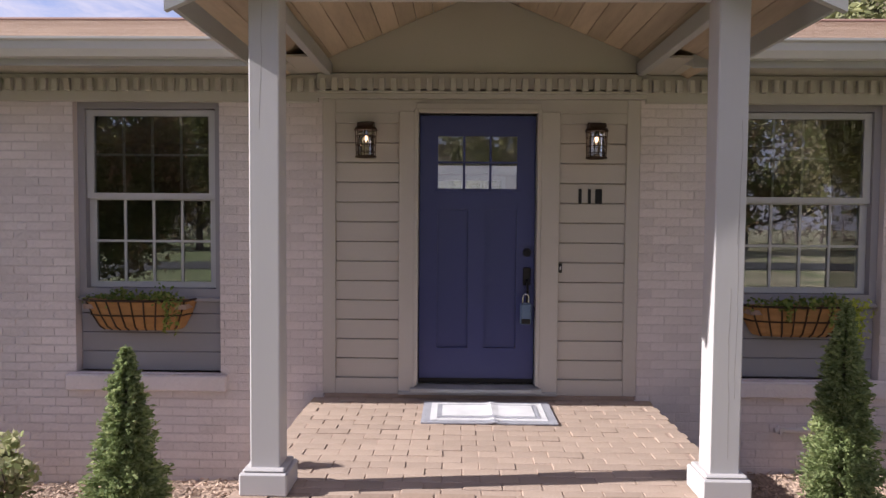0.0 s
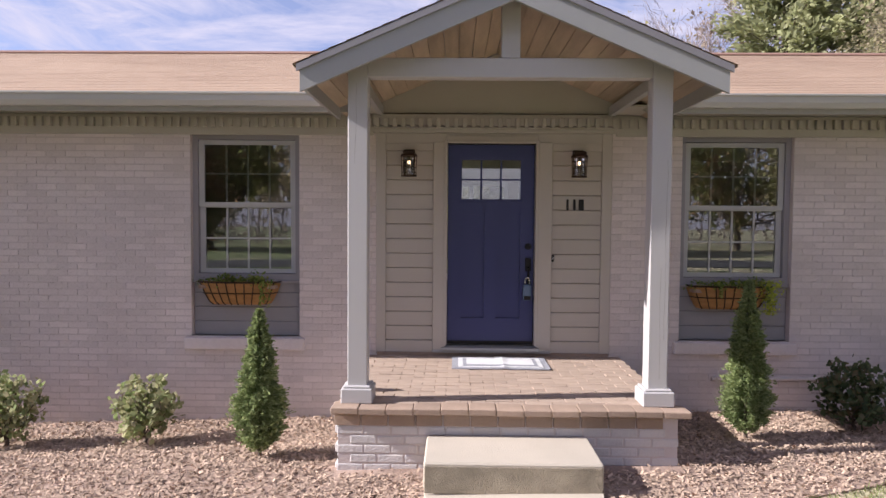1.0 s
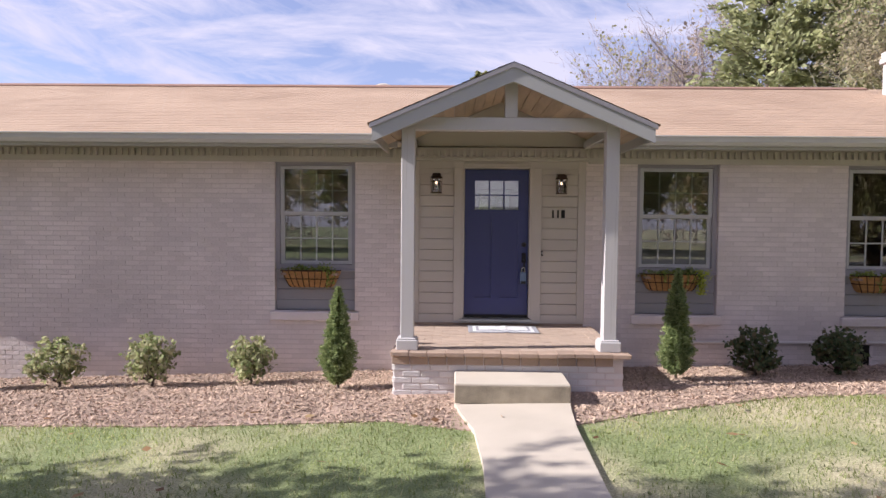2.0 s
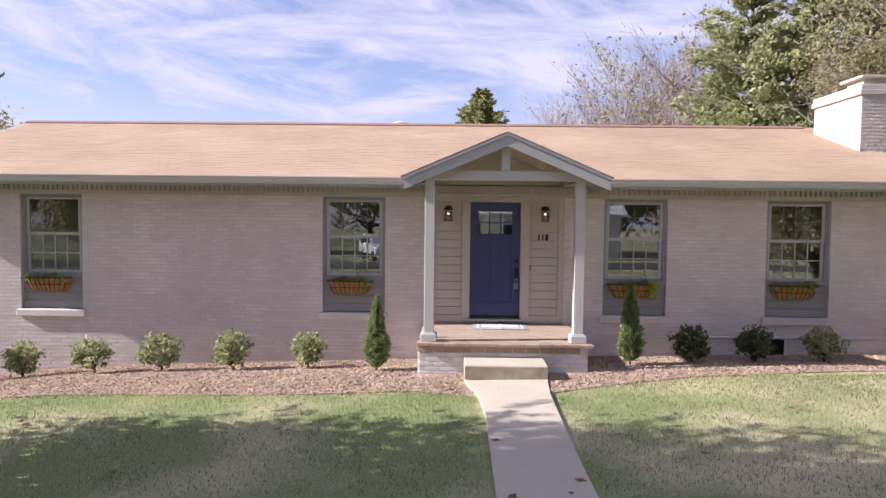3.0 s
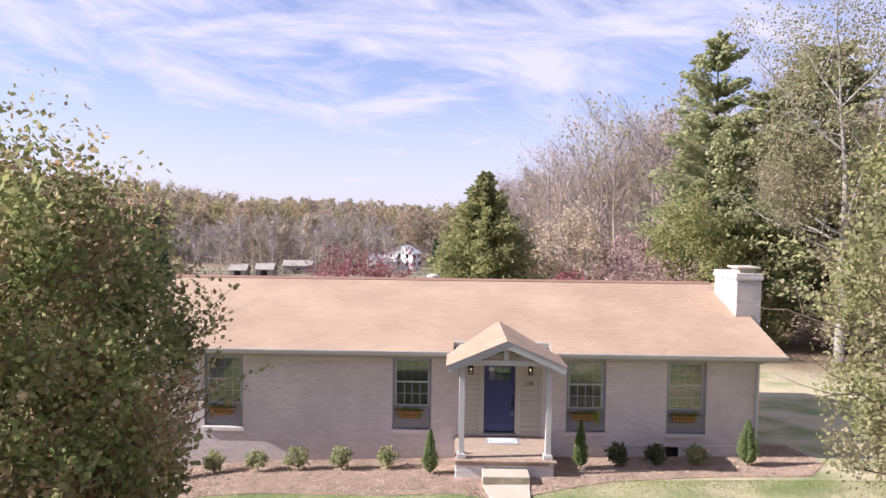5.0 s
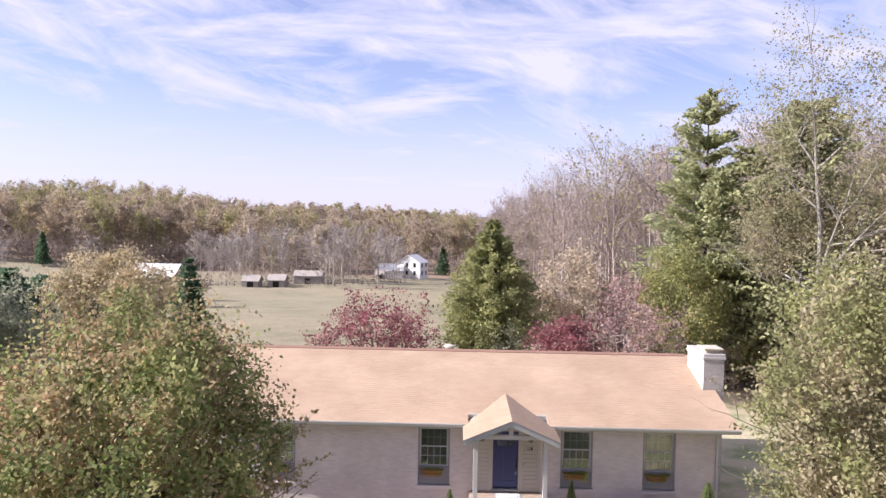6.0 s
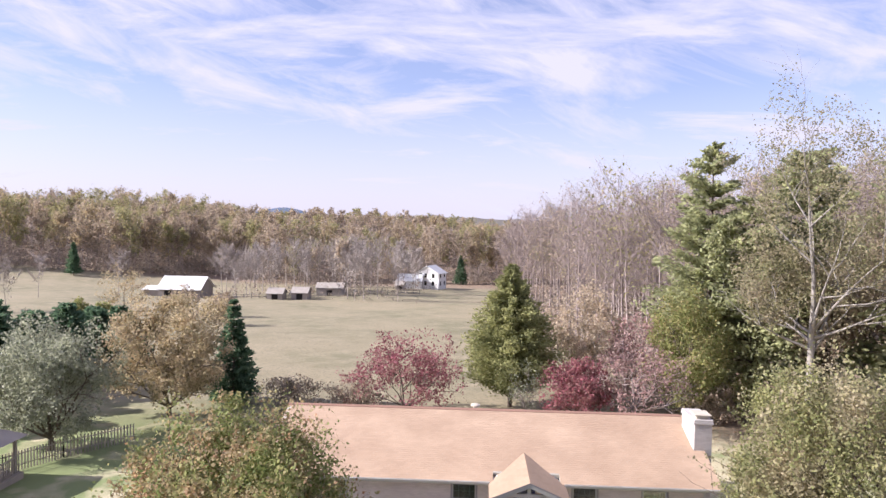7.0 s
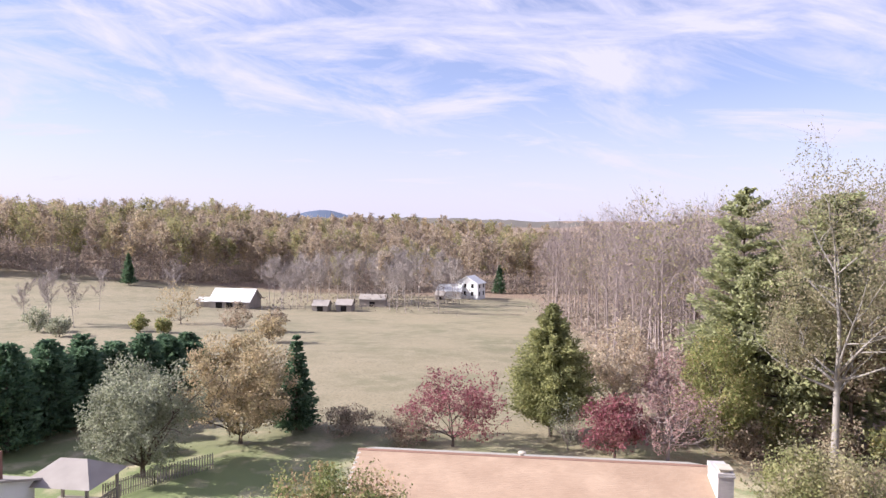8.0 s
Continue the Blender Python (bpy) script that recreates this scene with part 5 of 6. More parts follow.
# ---------------------------------------------------------------- window boxes
def window_box(cx, seed, lush):
    t = thing("window_box", (cx, 0.07, 1.0), "wire window basket lined with coco fibre holding trailing greenery", "planter", "window boxes")
    rng = np.random.default_rng(seed)
    levels = [(0.0, 0.30, 0.11), (0.03, 0.33, 0.15), (0.12, 0.375, 0.19), (0.235, 0.42, 0.225)]    # height, half length, depth
    def ring(z, hl, dp):
        pts = [(-hl, 0.0, z)]
        for k in range(9):
            a = math.pi * k / 8
            pts.append((-hl * (0.82 * math.cos(a) + 0.18 * (1 if k < 4 else -1 if k > 4 else 0)), -dp * math.sin(a) ** 0.5, z))
        pts.append((hl, 0.0, z))
        return pts
    rings = [ring(*l) for l in levels]
    V = [p for r in rings for p in r]
    n = len(rings[0])
    F = [(i * n + j, i * n + j + 1, (i + 1) * n + j + 1, (i + 1) * n + j) for i in range(len(rings) - 1) for j in range(n - 1)]
    bm = bmesh.new()
    vs = [bm.verts.new(p) for p in V]
    for f in F:
        bm.faces.new([vs[i] for i in f])
    bm.faces.new(vs[:n]), bm.faces.new(vs[-n:])
    bmesh.ops.recalc_face_normals(bm, faces=bm.faces)
    part("liner", bm, "coco", t, "brown coco fibre liner")
    for name, k, r in (("rim", 3, 0.009), ("band", 2, 0.006)):
        bm = bmesh.new()
        out = [(p[0] * 1.012, p[1] - 0.006, p[2]) for p in rings[k]]
        for a, b in zip(out, out[1:]):
            rod(bm, a, b, r, sides=5)
        part(name, bm, "rust_iron", t, "dark iron band")
    for j in range(9):
        s = -0.9 + 1.8 * j / 8
        bm = bmesh.new()
        pts = []
        for z, hl, dp in levels:
            c = min(1, abs(s)) ** 3
            pts.append((s * hl * 1.0, -(dp * (1 - c * 0.45)) - 0.008, z))
        for a, b in zip(pts, pts[1:]):
            rod(bm, a, b, 0.006, sides=5)
        part("strap", bm, "rust_iron", t)
    # soil and plants
    part("soil", boxes((-0.39, 0.39, -0.17, -0.01, 0.17, 0.205)), "mulch_bed", t)
    pts = []
    for c in range(int(16 * lush)):
        c0 = np.array([rng.uniform(-0.38, 0.38), rng.uniform(-0.21, -0.05), 0.25])
        pts.append(c0 + rng.normal(0, 1, (30, 3)) * [0.05, 0.035, 0.026])
    for c in range(int(3 * lush)):
        c0 = np.array([rng.uniform(-0.36, 0.36), -0.235, 0.25])
        k = rng.integers(20, 46)
        fall = np.linspace(0, rng.uniform(0.08, 0.26), k)
        pts.append(c0 + np.stack([rng.normal(0, 0.012, k), -0.012 + rng.normal(0, 0.008, k), -fall], 1))
    tall = np.array([rng.uniform(0.1, 0.3), -0.1, 0.24])
    pts.append(tall + rng.normal(0, 1, (60, 3)) * [0.04, 0.03, 0.03] + [0, 0, 0.03])
    v, f = leaf_quads(rng, np.concatenate(pts), 0.034)
    tagged(mesh_from("greenery", v, f, L["boxplant"], t, "trailing green and lime leaves"), kind="stuff")
    return t


L["boxplant"] = leaf_mat("box_plant_leaf", [(0.10, 0.17, 0.04), (0.17, 0.25, 0.06), (0.28, 0.33, 0.08), (0.34, 0.32, 0.12)])
for i, c in enumerate(WINDOWS):
    window_box(c - 0.06, 90 + i, (0.8, 1.0, 1.2, 1.3)[i])


def lime_creeper():
    rng = np.random.default_rng(7)
    k = 520
    z = rng.uniform(-0.26, 0.08, k)
    pts = np.stack([rng.normal(0, 0.055, k) * (1 - 0.4 * (z < -0.1)), rng.normal(-0.2, 0.03, k), z], 1)
    t = thing("creeper", (WINDOWS[2] + 0.30, 0.06, 1.22), "lime green creeping plant hanging over the basket's end", "plant")
    v, f = leaf_quads(rng, pts, 0.028)
    mesh_from("leaves", v, f, leaf_mat("lime_leaf", [(0.30, 0.36, 0.05), (0.40, 0.44, 0.09), (0.24, 0.32, 0.05)]), t)


lime_creeper()


# ---------------------------------------------------------------- fittings on the door bay
def wall_lantern(x, z):
    t = thing("wall_lantern", (x, 0.012, z), "lit dark bronze cage wall lantern with a clear glass jar", "wall lamp", "lanterns by the door")
    part("backplate", boxes((-0.055, 0.055, -0.035, 0.0, 0.07, 0.15), bevel=0.006), "rust_iron", t)
    bm = boxes((-0.06, 0.06, -0.16, -0.03, 0.095, 0.13), bevel=0.008)
    rod(bm, (0, -0.1, 0.075), (0, -0.1, 0.098), 0.088, 0.075, 20)
    part("cap", bm, "rust_iron", t)
    for k in range(8):
        a = k * math.pi / 4
        bm = rod(bmesh.new(), (0.07 * math.cos(a), -0.1 + 0.07 * math.sin(a), -0.125), (0.078 * math.cos(a), -0.1 + 0.078 * math.sin(a), 0.08), 0.0035, sides=5)
        part("cage_bar", bm, "rust_iron", t)
    for zz, rr in ((0.03, 0.076), (-0.035, 0.074), (-0.085, 0.072), (-0.12, 0.073)):
        bm = bmesh.new()
        for k in range(16):
            a, b = k * math.pi / 8, (k + 1) * math.pi / 8
            rod(bm, (rr * math.cos(a), -0.1 + rr * math.sin(a), zz), (rr * math.cos(b), -0.1 + rr * math.sin(b), zz), 0.0035 if zz > -0.1 else 0.008, sides=5)
        part("cage_ring", bm, "rust_iron", t)
    bm = bmesh.new()
    bmesh.ops.create_cone(bm, cap_ends=False, segments=20, radius1=0.055, radius2=0.055, depth=0.17, matrix=Matrix.Translation((0, -0.1, -0.02)))
    g = part("glass_jar", bm, "glass", t, "clear glass jar")
    g.visible_shadow = False
    bm = bmesh.new()
    bmesh.ops.create_uvsphere(bm, u_segments=12, v_segments=8, radius=0.015, matrix=Matrix.Translation((0, -0.1, 0.015)) @ Matrix.Diagonal((1, 1, 1.35, 1)))
    part("bulb", bm, "bulb", t, "glowing filament bulb", smooth=True)
    part("socket", rod(bmesh.new(), (0, -0.1, 0.04), (0, -0.1, 0.08), 0.016, sides=10), "black_iron", t)


wall_lantern(-0.634, 2.445)
wall_lantern(1.075, 2.445)
for i, w in enumerate((0.022, 0.022, 0.05)):
    x = 0.965 + (0, 0.07, 0.125)[i]
    tagged(part("number_bar", boxes((x, x + w, -0.004, 0.012, 1.99, 2.10), bevel=0.003), "black_iron"), "plain black metal house-number bar on the boards", "house number", "house number bars")
bell = thing("doorbell", (0.832, 0.0, 1.50), "small black doorbell on the door casing's edge", "doorbell")
part("housing", boxes((-0.012, 0.012, -0.02, 0.012, -0.035, 0.035), bevel=0.004), "black_iron", bell)
part("button", boxes((-0.005, 0.005, -0.024, -0.019, -0.012, 0.016), bevel=0.002), "mat_white", bell, "pale button")
box_t = thing("lockbox", (0.575, 0.0, 1.16), "blue-grey key lockbox hanging from the door handle", "lockbox")
part("body", boxes((-0.042, 0.042, -0.035, 0.012, -0.09, 0.075), bevel=0.012), "lock_blue", box_t)
part("dial_cover", boxes((-0.034, 0.034, -0.04, -0.034, -0.085, -0.045), bevel=0.003), "black_iron", box_t, "black rubber cover")
bm = bmesh.new()
pts = [(-0.022, -0.012, 0.07), (-0.022, -0.012, 0.12), (-0.012, -0.012, 0.14), (0.012, -0.012, 0.14), (0.022, -0.012, 0.12), (0.022, -0.012, 0.07)]
for a, b in zip(pts, pts[1:]):
    rod(bm, a, b, 0.006, sides=8)
part("shackle", bm, "chrome", box_t, "steel shackle")


def doormat():
    t = thing("doormat", (0.275, -0.41, PFLOOR + 0.004), "grey and white bordered woven doormat on the brick floor", "doormat")
    def sheet(name, hx, hy, z, material, thick=0.008):
        bm = bmesh.new()
        n = 24
        top = []
        for i in range(n + 1):
            x = -hx + 2 * hx * i / n
            lift = 0.010 * math.exp(-((x - 0.03) / 0.03) ** 2)
            top.append([bm.verts.new((x, s * hy, z + zz + lift)) for s in (-1, 1) for zz in (0, thick)])
        for a, b in zip(top, top[1:]):
            bm.faces.new((a[1], b[1], b[3], a[3])), bm.faces.new((a[0], b[0], b[1], a[1])), bm.faces.new((a[3], b[3], b[2], a[2]))
        bm.faces.new((top[0][0], top[0][1], top[0][3], top[0][2])), bm.faces.new((top[-1][0], top[-1][2], top[-1][3], top[-1][1]))
        bmesh.ops.recalc_face_normals(bm, faces=bm.faces)
        part(name, bm, material, t)
    sheet("backing", 0.46, 0.27, 0.0, "mat_grey")
    sheet("outer_band", 0.40, 0.215, 0.004, "mat_white")
    sheet("inner_band", 0.355, 0.17, 0.008, "mat_grey")
    sheet("centre", 0.32, 0.135, 0.012, "mat_white")


doormat()

# conduit, vent, downpipe
bm = bmesh.new()
rod(bm, (2.46, -0.04, 0.29), (7.46, -0.04, 0.335), 0.02, sides=10)
pipe_t = tagged(part("conduit", bm, "pipe"), "painted conduit running low along the brick wall", "pipe")
for x in (2.5, 3.9, 5.3, 6.7):
    z = 0.29 + (x - 2.46) * 0.009
    part("clip", boxes((x - 0.012, x + 0.012, -0.063, -0.004, z - 0.028, z + 0.028), bevel=0.003), "pipe", pipe_t)
vent = thing("foundation_vent", (5.17, 0, 0.13), "open dark foundation vent in a painted frame", "vent")
part("frame", boxes((-0.22, 0.22, -0.02, 0.0, -0.19, -0.15), (-0.22, 0.22, -0.02, 0.0, 0.15, 0.19), (-0.22, -0.18, -0.02, 0.0, -0.15, 0.15), (0.18, 0.22, -0.02, 0.0, -0.15, 0.15), bevel=0.004), "painted_brick", vent)
# flat black sheet before the wall stands for the darkness in the opening
part("opening", boxes((-0.18, 0.18, -0.010, -0.007, -0.15, 0.15)), "black_iron", vent, "black sheet painted as the opening's darkness")
for k in range(4):
    part("slat", boxes((-0.18, -0.02, -0.016, -0.010, -0.13 + k * 0.07, -0.105 + k * 0.07)), "rust_iron", vent)
dp = thing("downpipe", (7.52, 0, 0), "pale downpipe at the house corner", "downpipe")
part("pipe", boxes((-0.02, 0.05, -0.08, -0.015, 0.1, 2.75), bevel=0.008), "gutter", dp)
bm = bmesh.new()
rod(bm, (0.015, -0.05, 2.74), (0.10, -0.56, 2.93), 0.035, sides=8)
part("elbow", bm, "gutter", dp)


# ---------------------------------------------------------------- mulch chips, grass blades, fallen leaves
def inside(px, py, poly):
    c = np.zeros(len(px), bool)
    for (x0, y0), (x1, y1) in zip(poly, poly[1:] + poly[:1]):
        hit = ((y0 > py) != (y1 > py)) & (px < (x1 - x0) * (py - y0) / (y1 - y0 + 1e-12) + x0)
        c ^= hit
    return c


BED_L = [(-10.3, -0.02), (-9.8, -1.0), (-9.55, -2.2), (-9.2, -2.75), (-8.5, -2.9), (-6, -2.75), (-3, -3.0), (-1.0, -2.95), (-0.4, -3.2), (-0.4, -2.1), (-1.1, -2.1), (-1.1, -0.02)]
BED_R = [(1.56, -0.02), (1.56, -2.1), (0.85, -2.1), (0.82, -3.1), (1.6, -2.75), (3.0, -2.25), (5.5, -1.95), (8.2, -1.9), (9.2, -0.6), (8.9, 1.2), (7.6, 1.3), (7.6, -0.02)]


def chips():
    rng = np.random.default_rng(6)
    px, py = rng.uniform(-10.6, 9.3, 200000), rng.uniform(-3.35, 1.3, 200000)
    ok = inside(px + rng.normal(0, 0.04, 200000), py + rng.normal(0, 0.06, 200000), BED_L) | inside(px + rng.normal(0, 0.04, 200000), py + rng.normal(0, 0.06, 200000), BED_R)
    px, py = px[ok], py[ok]
    n = len(px)
    a = rng.uniform(0, np.pi, n)
    ln, wd = rng.uniform(0.008, 0.027, n), rng.uniform(0.003, 0.009, n)
    tilt, tip = rng.normal(0, 0.35, n), rng.normal(0, 0.35, n)
    u = np.stack([np.cos(a) * np.cos(tilt), np.sin(a) * np.cos(tilt), np.sin(tilt)], 1) * ln[:, None]
    w = np.stack([-np.sin(a) * np.cos(tip), np.cos(a) * np.cos(tip), np.sin(tip)], 1) * wd[:, None]
    c = np.stack([px, py, land(px, py) + 0.017 + rng.uniform(0, 0.016, n)], 1)
    v = np.stack([c - u - w, c + u * 0.8 - w, c + u + w, c - u * 0.85 + w], 1).reshape(-1, 3)
    tagged(mesh_from("mulch_chips", v, np.arange(4 * n).reshape(-1, 4), "chip"), "loose pinkish-brown wood chips over the bed", "wood chips", kind="stuff")


def blades():
    rng = np.random.default_rng(9)
    k = 190000
    px = rng.uniform(-13, 14, k)
    py = -2.2 - 13 * rng.random(k) ** 1.5
    ok = ~(inside(px, py, BED_L) | inside(px, py, BED_R) | ((px > -0.22) & (px < 0.82) & (py > -24)) | ((px > -1.15) & (px < 1.6) & (py > -2.6)))
    px, py = px[ok], py[ok]
    n = len(px)
    h = rng.uniform(0.02, 0.055, n)
    a = rng.uniform(0, 2 * np.pi, n)
    lean = rng.uniform(0.2, 1.2, n) * h
    c = np.stack([px, py, land(px, py)], 1)
    side = np.stack([np.cos(a), np.sin(a), np.zeros(n)], 1) * 0.0045
    top = c + np.stack([-np.sin(a) * lean, np.cos(a) * lean, h], 1)
    v = np.stack([c - side, c + side, top], 1).reshape(-1, 3)
    tagged(mesh_from("grass_blades", v, np.arange(3 * n).reshape(-1, 3), L["blade"]), "short green and straw grass blades of the lawn", "grass", kind="stuff")


L["blade"] = leaf_mat("grass_blade", [(0.15, 0.20, 0.055), (0.24, 0.29, 0.095), (0.30, 0.34, 0.13), (0.42, 0.39, 0.22), (0.24, 0.29, 0.095), (0.20, 0.25, 0.08)])
L["litter"] = leaf_mat("fallen_leaf", [(0.30, 0.17, 0.09), (0.40, 0.27, 0.15), (0.24, 0.13, 0.08), (0.48, 0.36, 0.2)])


def litter():
    rng = np.random.default_rng(19)
    px = np.concatenate([rng.uniform(-12, 14, 700), rng.normal(21, 7, 9000), rng.uniform(-14, -4, 400)])
    py = np.concatenate([rng.uniform(-18, -2.0, 700), rng.normal(24, 8, 9000), rng.uniform(-14, -4, 400)])
    keep = ((py > 11) | (py < -2.3)) & ~((px > -1.2) & (px < 1.6) & (py > -2.5))
    px, py = px[keep], py[keep]
    v, f = leaf_quads(rng, np.stack([px, py, land(px, py) + 0.06], 1), 0.11, 0.0)
    v = v.reshape(-1, 4, 3)
    c = v.mean(1, keepdims=True)
    v = c + (v - c) * [1, 1, 0.25]
    tagged(mesh_from("fallen_leaves", v.reshape(-1, 3), f, L["litter"]), "scattered brown and tan fallen leaves", "fallen leaves", kind="stuff")


chips()
blades()
litter()

# ---------------------------------------------------------------- trees behind the house
broadleaf(on(7.4, 35.0), 10.5, 4.3, 8000, 0.26, L["straw"], "pale tree hung with straw-coloured dry leaves", seed=51, on_twigs=0.8, trunk=0.15, fork=0.22, bark="pale_bark")
broadleaf(on(14.8, 27.0), 10.2, 3.3, 26000, 0.18, L["green"], "leafy yellow-green tree at the wood's edge", seed=52, trunk=0.16, fork=0.12, shoots=60)
broadleaf(on(2.2, 25.0), 4.6, 2.0, 1500, 0.12, L["sage"], "small grey twiggy leafless shrub tree", seed=53, trunk=0.06, fork=0.1, bark="twig", width=0.6)
broadleaf(on(12.0, 31.0), 8.5, 3.0, 5000, 0.22, L["pink"], "thin small tree with faded rusty leaves", seed=54, trunk=0.12, fork=0.2, bark="twig")
conifer(on(18.3, 32.5), 22.6, 5.0, L["pine"], "tall light green white pine with layered boughs", seed=55, sprays=26000, spray=0.5, droop=-0.3, bare=0.22, taper=0.6, gaps=0.3, trunk=0.28, whorls=34, ragged=0.5)
conifer(on(21.0, 30.0), 18.0, 5.0, L["pine"], "dense shaded white pine with layered boughs", seed=56, sprays=15000, spray=0.5, droop=-0.05, bare=0.06, taper=0.45, gaps=0.2, trunk=0.28, whorls=28, ragged=0.5)
conifer(on(27.0, 34.0), 23.0, 5.5, L["pine"], "tall white pine deep in the wood", seed=57, sprays=16000, spray=0.7, droop=0.0, bare=0.1, taper=0.5, gaps=0.2, trunk=0.3, whorls=34, ragged=0.5)
conifer(on(32.0, 24.0), 25.0, 5.5, L["pine"], "tall white pine at the wood's edge", seed=58, sprays=16000, spray=0.7, droop=0.0, bare=0.1, taper=0.5, gaps=0.2, trunk=0.3, whorls=34, ragged=0.5)
broadleaf(on(21.9, 21.6), 25.5, 6.3, 36000, 0.17, L["sycamore"], "tall sycamore with pale mottled trunk and thinning yellow leaves", seed=59, trunk=0.27, fork=0.3, levels=4, kids=4, bark="pale_bark", width=0.5, up=0.1, scatter=0.45, on_twigs=0.8, lobes=8)
broadleaf(on(29.0, 18.0), 21.0, 5.0, 7000, 0.30, L["russet"], "tall thinning russet tree", seed=60, trunk=0.3, fork=0.3, levels=3, width=0.5, up=0.15, scatter=0.4, on_twigs=0.7)
for i, (x, y) in enumerate(((25.5, 27.0), (30.0, 29.5), (24.5, 38.0), (34, 33))):
    broadleaf(on(x, y), 14.0 + i, 3.4, 4000, 0.28, L["russet"], "slender woodland tree with sparse brown leaves", seed=160 + i, trunk=0.18, fork=0.4, levels=3, width=0.4, up=0.2, scatter=0.35)
for i, (x, y) in enumerate(((16.5, 25.5), (19.5, 26.5), (23.5, 25.0), (27.5, 24.5), (31.0, 21.0))):
    broadleaf(on(x, y), 3.2 + 0.5 * (i % 3), 2.1, 2600, 0.2, L["green"] if i % 2 else L["russet"], "undergrowth thicket at the wood's edge", "thicket", seed=180 + i, trunk=0.05, fork=0.06, levels=2)
broadleaf(on(17.5, 3.5), 1.0, 0.6, 900, 0.09, L["azalea"], "small lone shrub on the side lawn", "shrub", seed=190, trunk=0.02, fork=0.1, levels=2)
# left of the house
broadleaf(on(-29.2, 14.2), 8.2, 4.1, 32000, 0.17, L["sage"], "round grey-green olive tree", seed=61, trunk=0.2, fork=0.1)
broadleaf(on(-25.2, 22.5), 9.6, 4.6, 28000, 0.2, L["gold"], "tan-gold fading tree behind the fence", seed=62, trunk=0.18, fork=0.08)
conifer(on(-22.0, 27.5), 8.8, 2.3, L["hemlock"], "dark green narrow spruce", seed=63, sprays=9000, spray=0.42, droop=0.1, taper=0.85)
for i in range(15):
    x, y = -44.5 + 0.25 * i + 1.8 * (i % 2), 15.5 + i * 2.1
    conifer(on(x, y), 8.6 - 0.2 * i + 0.6 * math.sin(i * 2.3), 3.1, L["hemlock"], "dark green evergreen of a tall hedge row", seed=200 + i, sprays=6000, spray=0.5, droop=-0.1, taper=0.6, category="conifer")
broadleaf(on(-11.5, 24.5), 2.6, 3.2, 3200, 0.18, L["russet"], "low brown bramble along the field edge", "thicket", seed=64, trunk=0.04, fork=0.06, levels=2)
broadleaf(on(-17.0, 27.0), 2.4, 3.4, 3200, 0.18, L["russet"], "low brown bramble along the field edge", "thicket", seed=65, trunk=0.04, fork=0.06, levels=2)
for i, (x, y, h, k) in enumerate(((-74.7, 93, 3.4, "green"), (-69, 92, 3.0, "green"), (-44.5, 82, 5.5, "gold"), (-73.7, 108, 9.5, "gold"), (-84, 83, 4, "sage"), (-58, 100, 6, "russet"), (-50, 100, 5, "russet"), (-92, 88, 5, "sage"))):
    broadleaf(on(x, y), h, h * 0.55, 1800, 0.35, L[k], "rough field bush with autumn leaves", "bush", seed=210 + i, trunk=0.1, fork=0.08, levels=2)


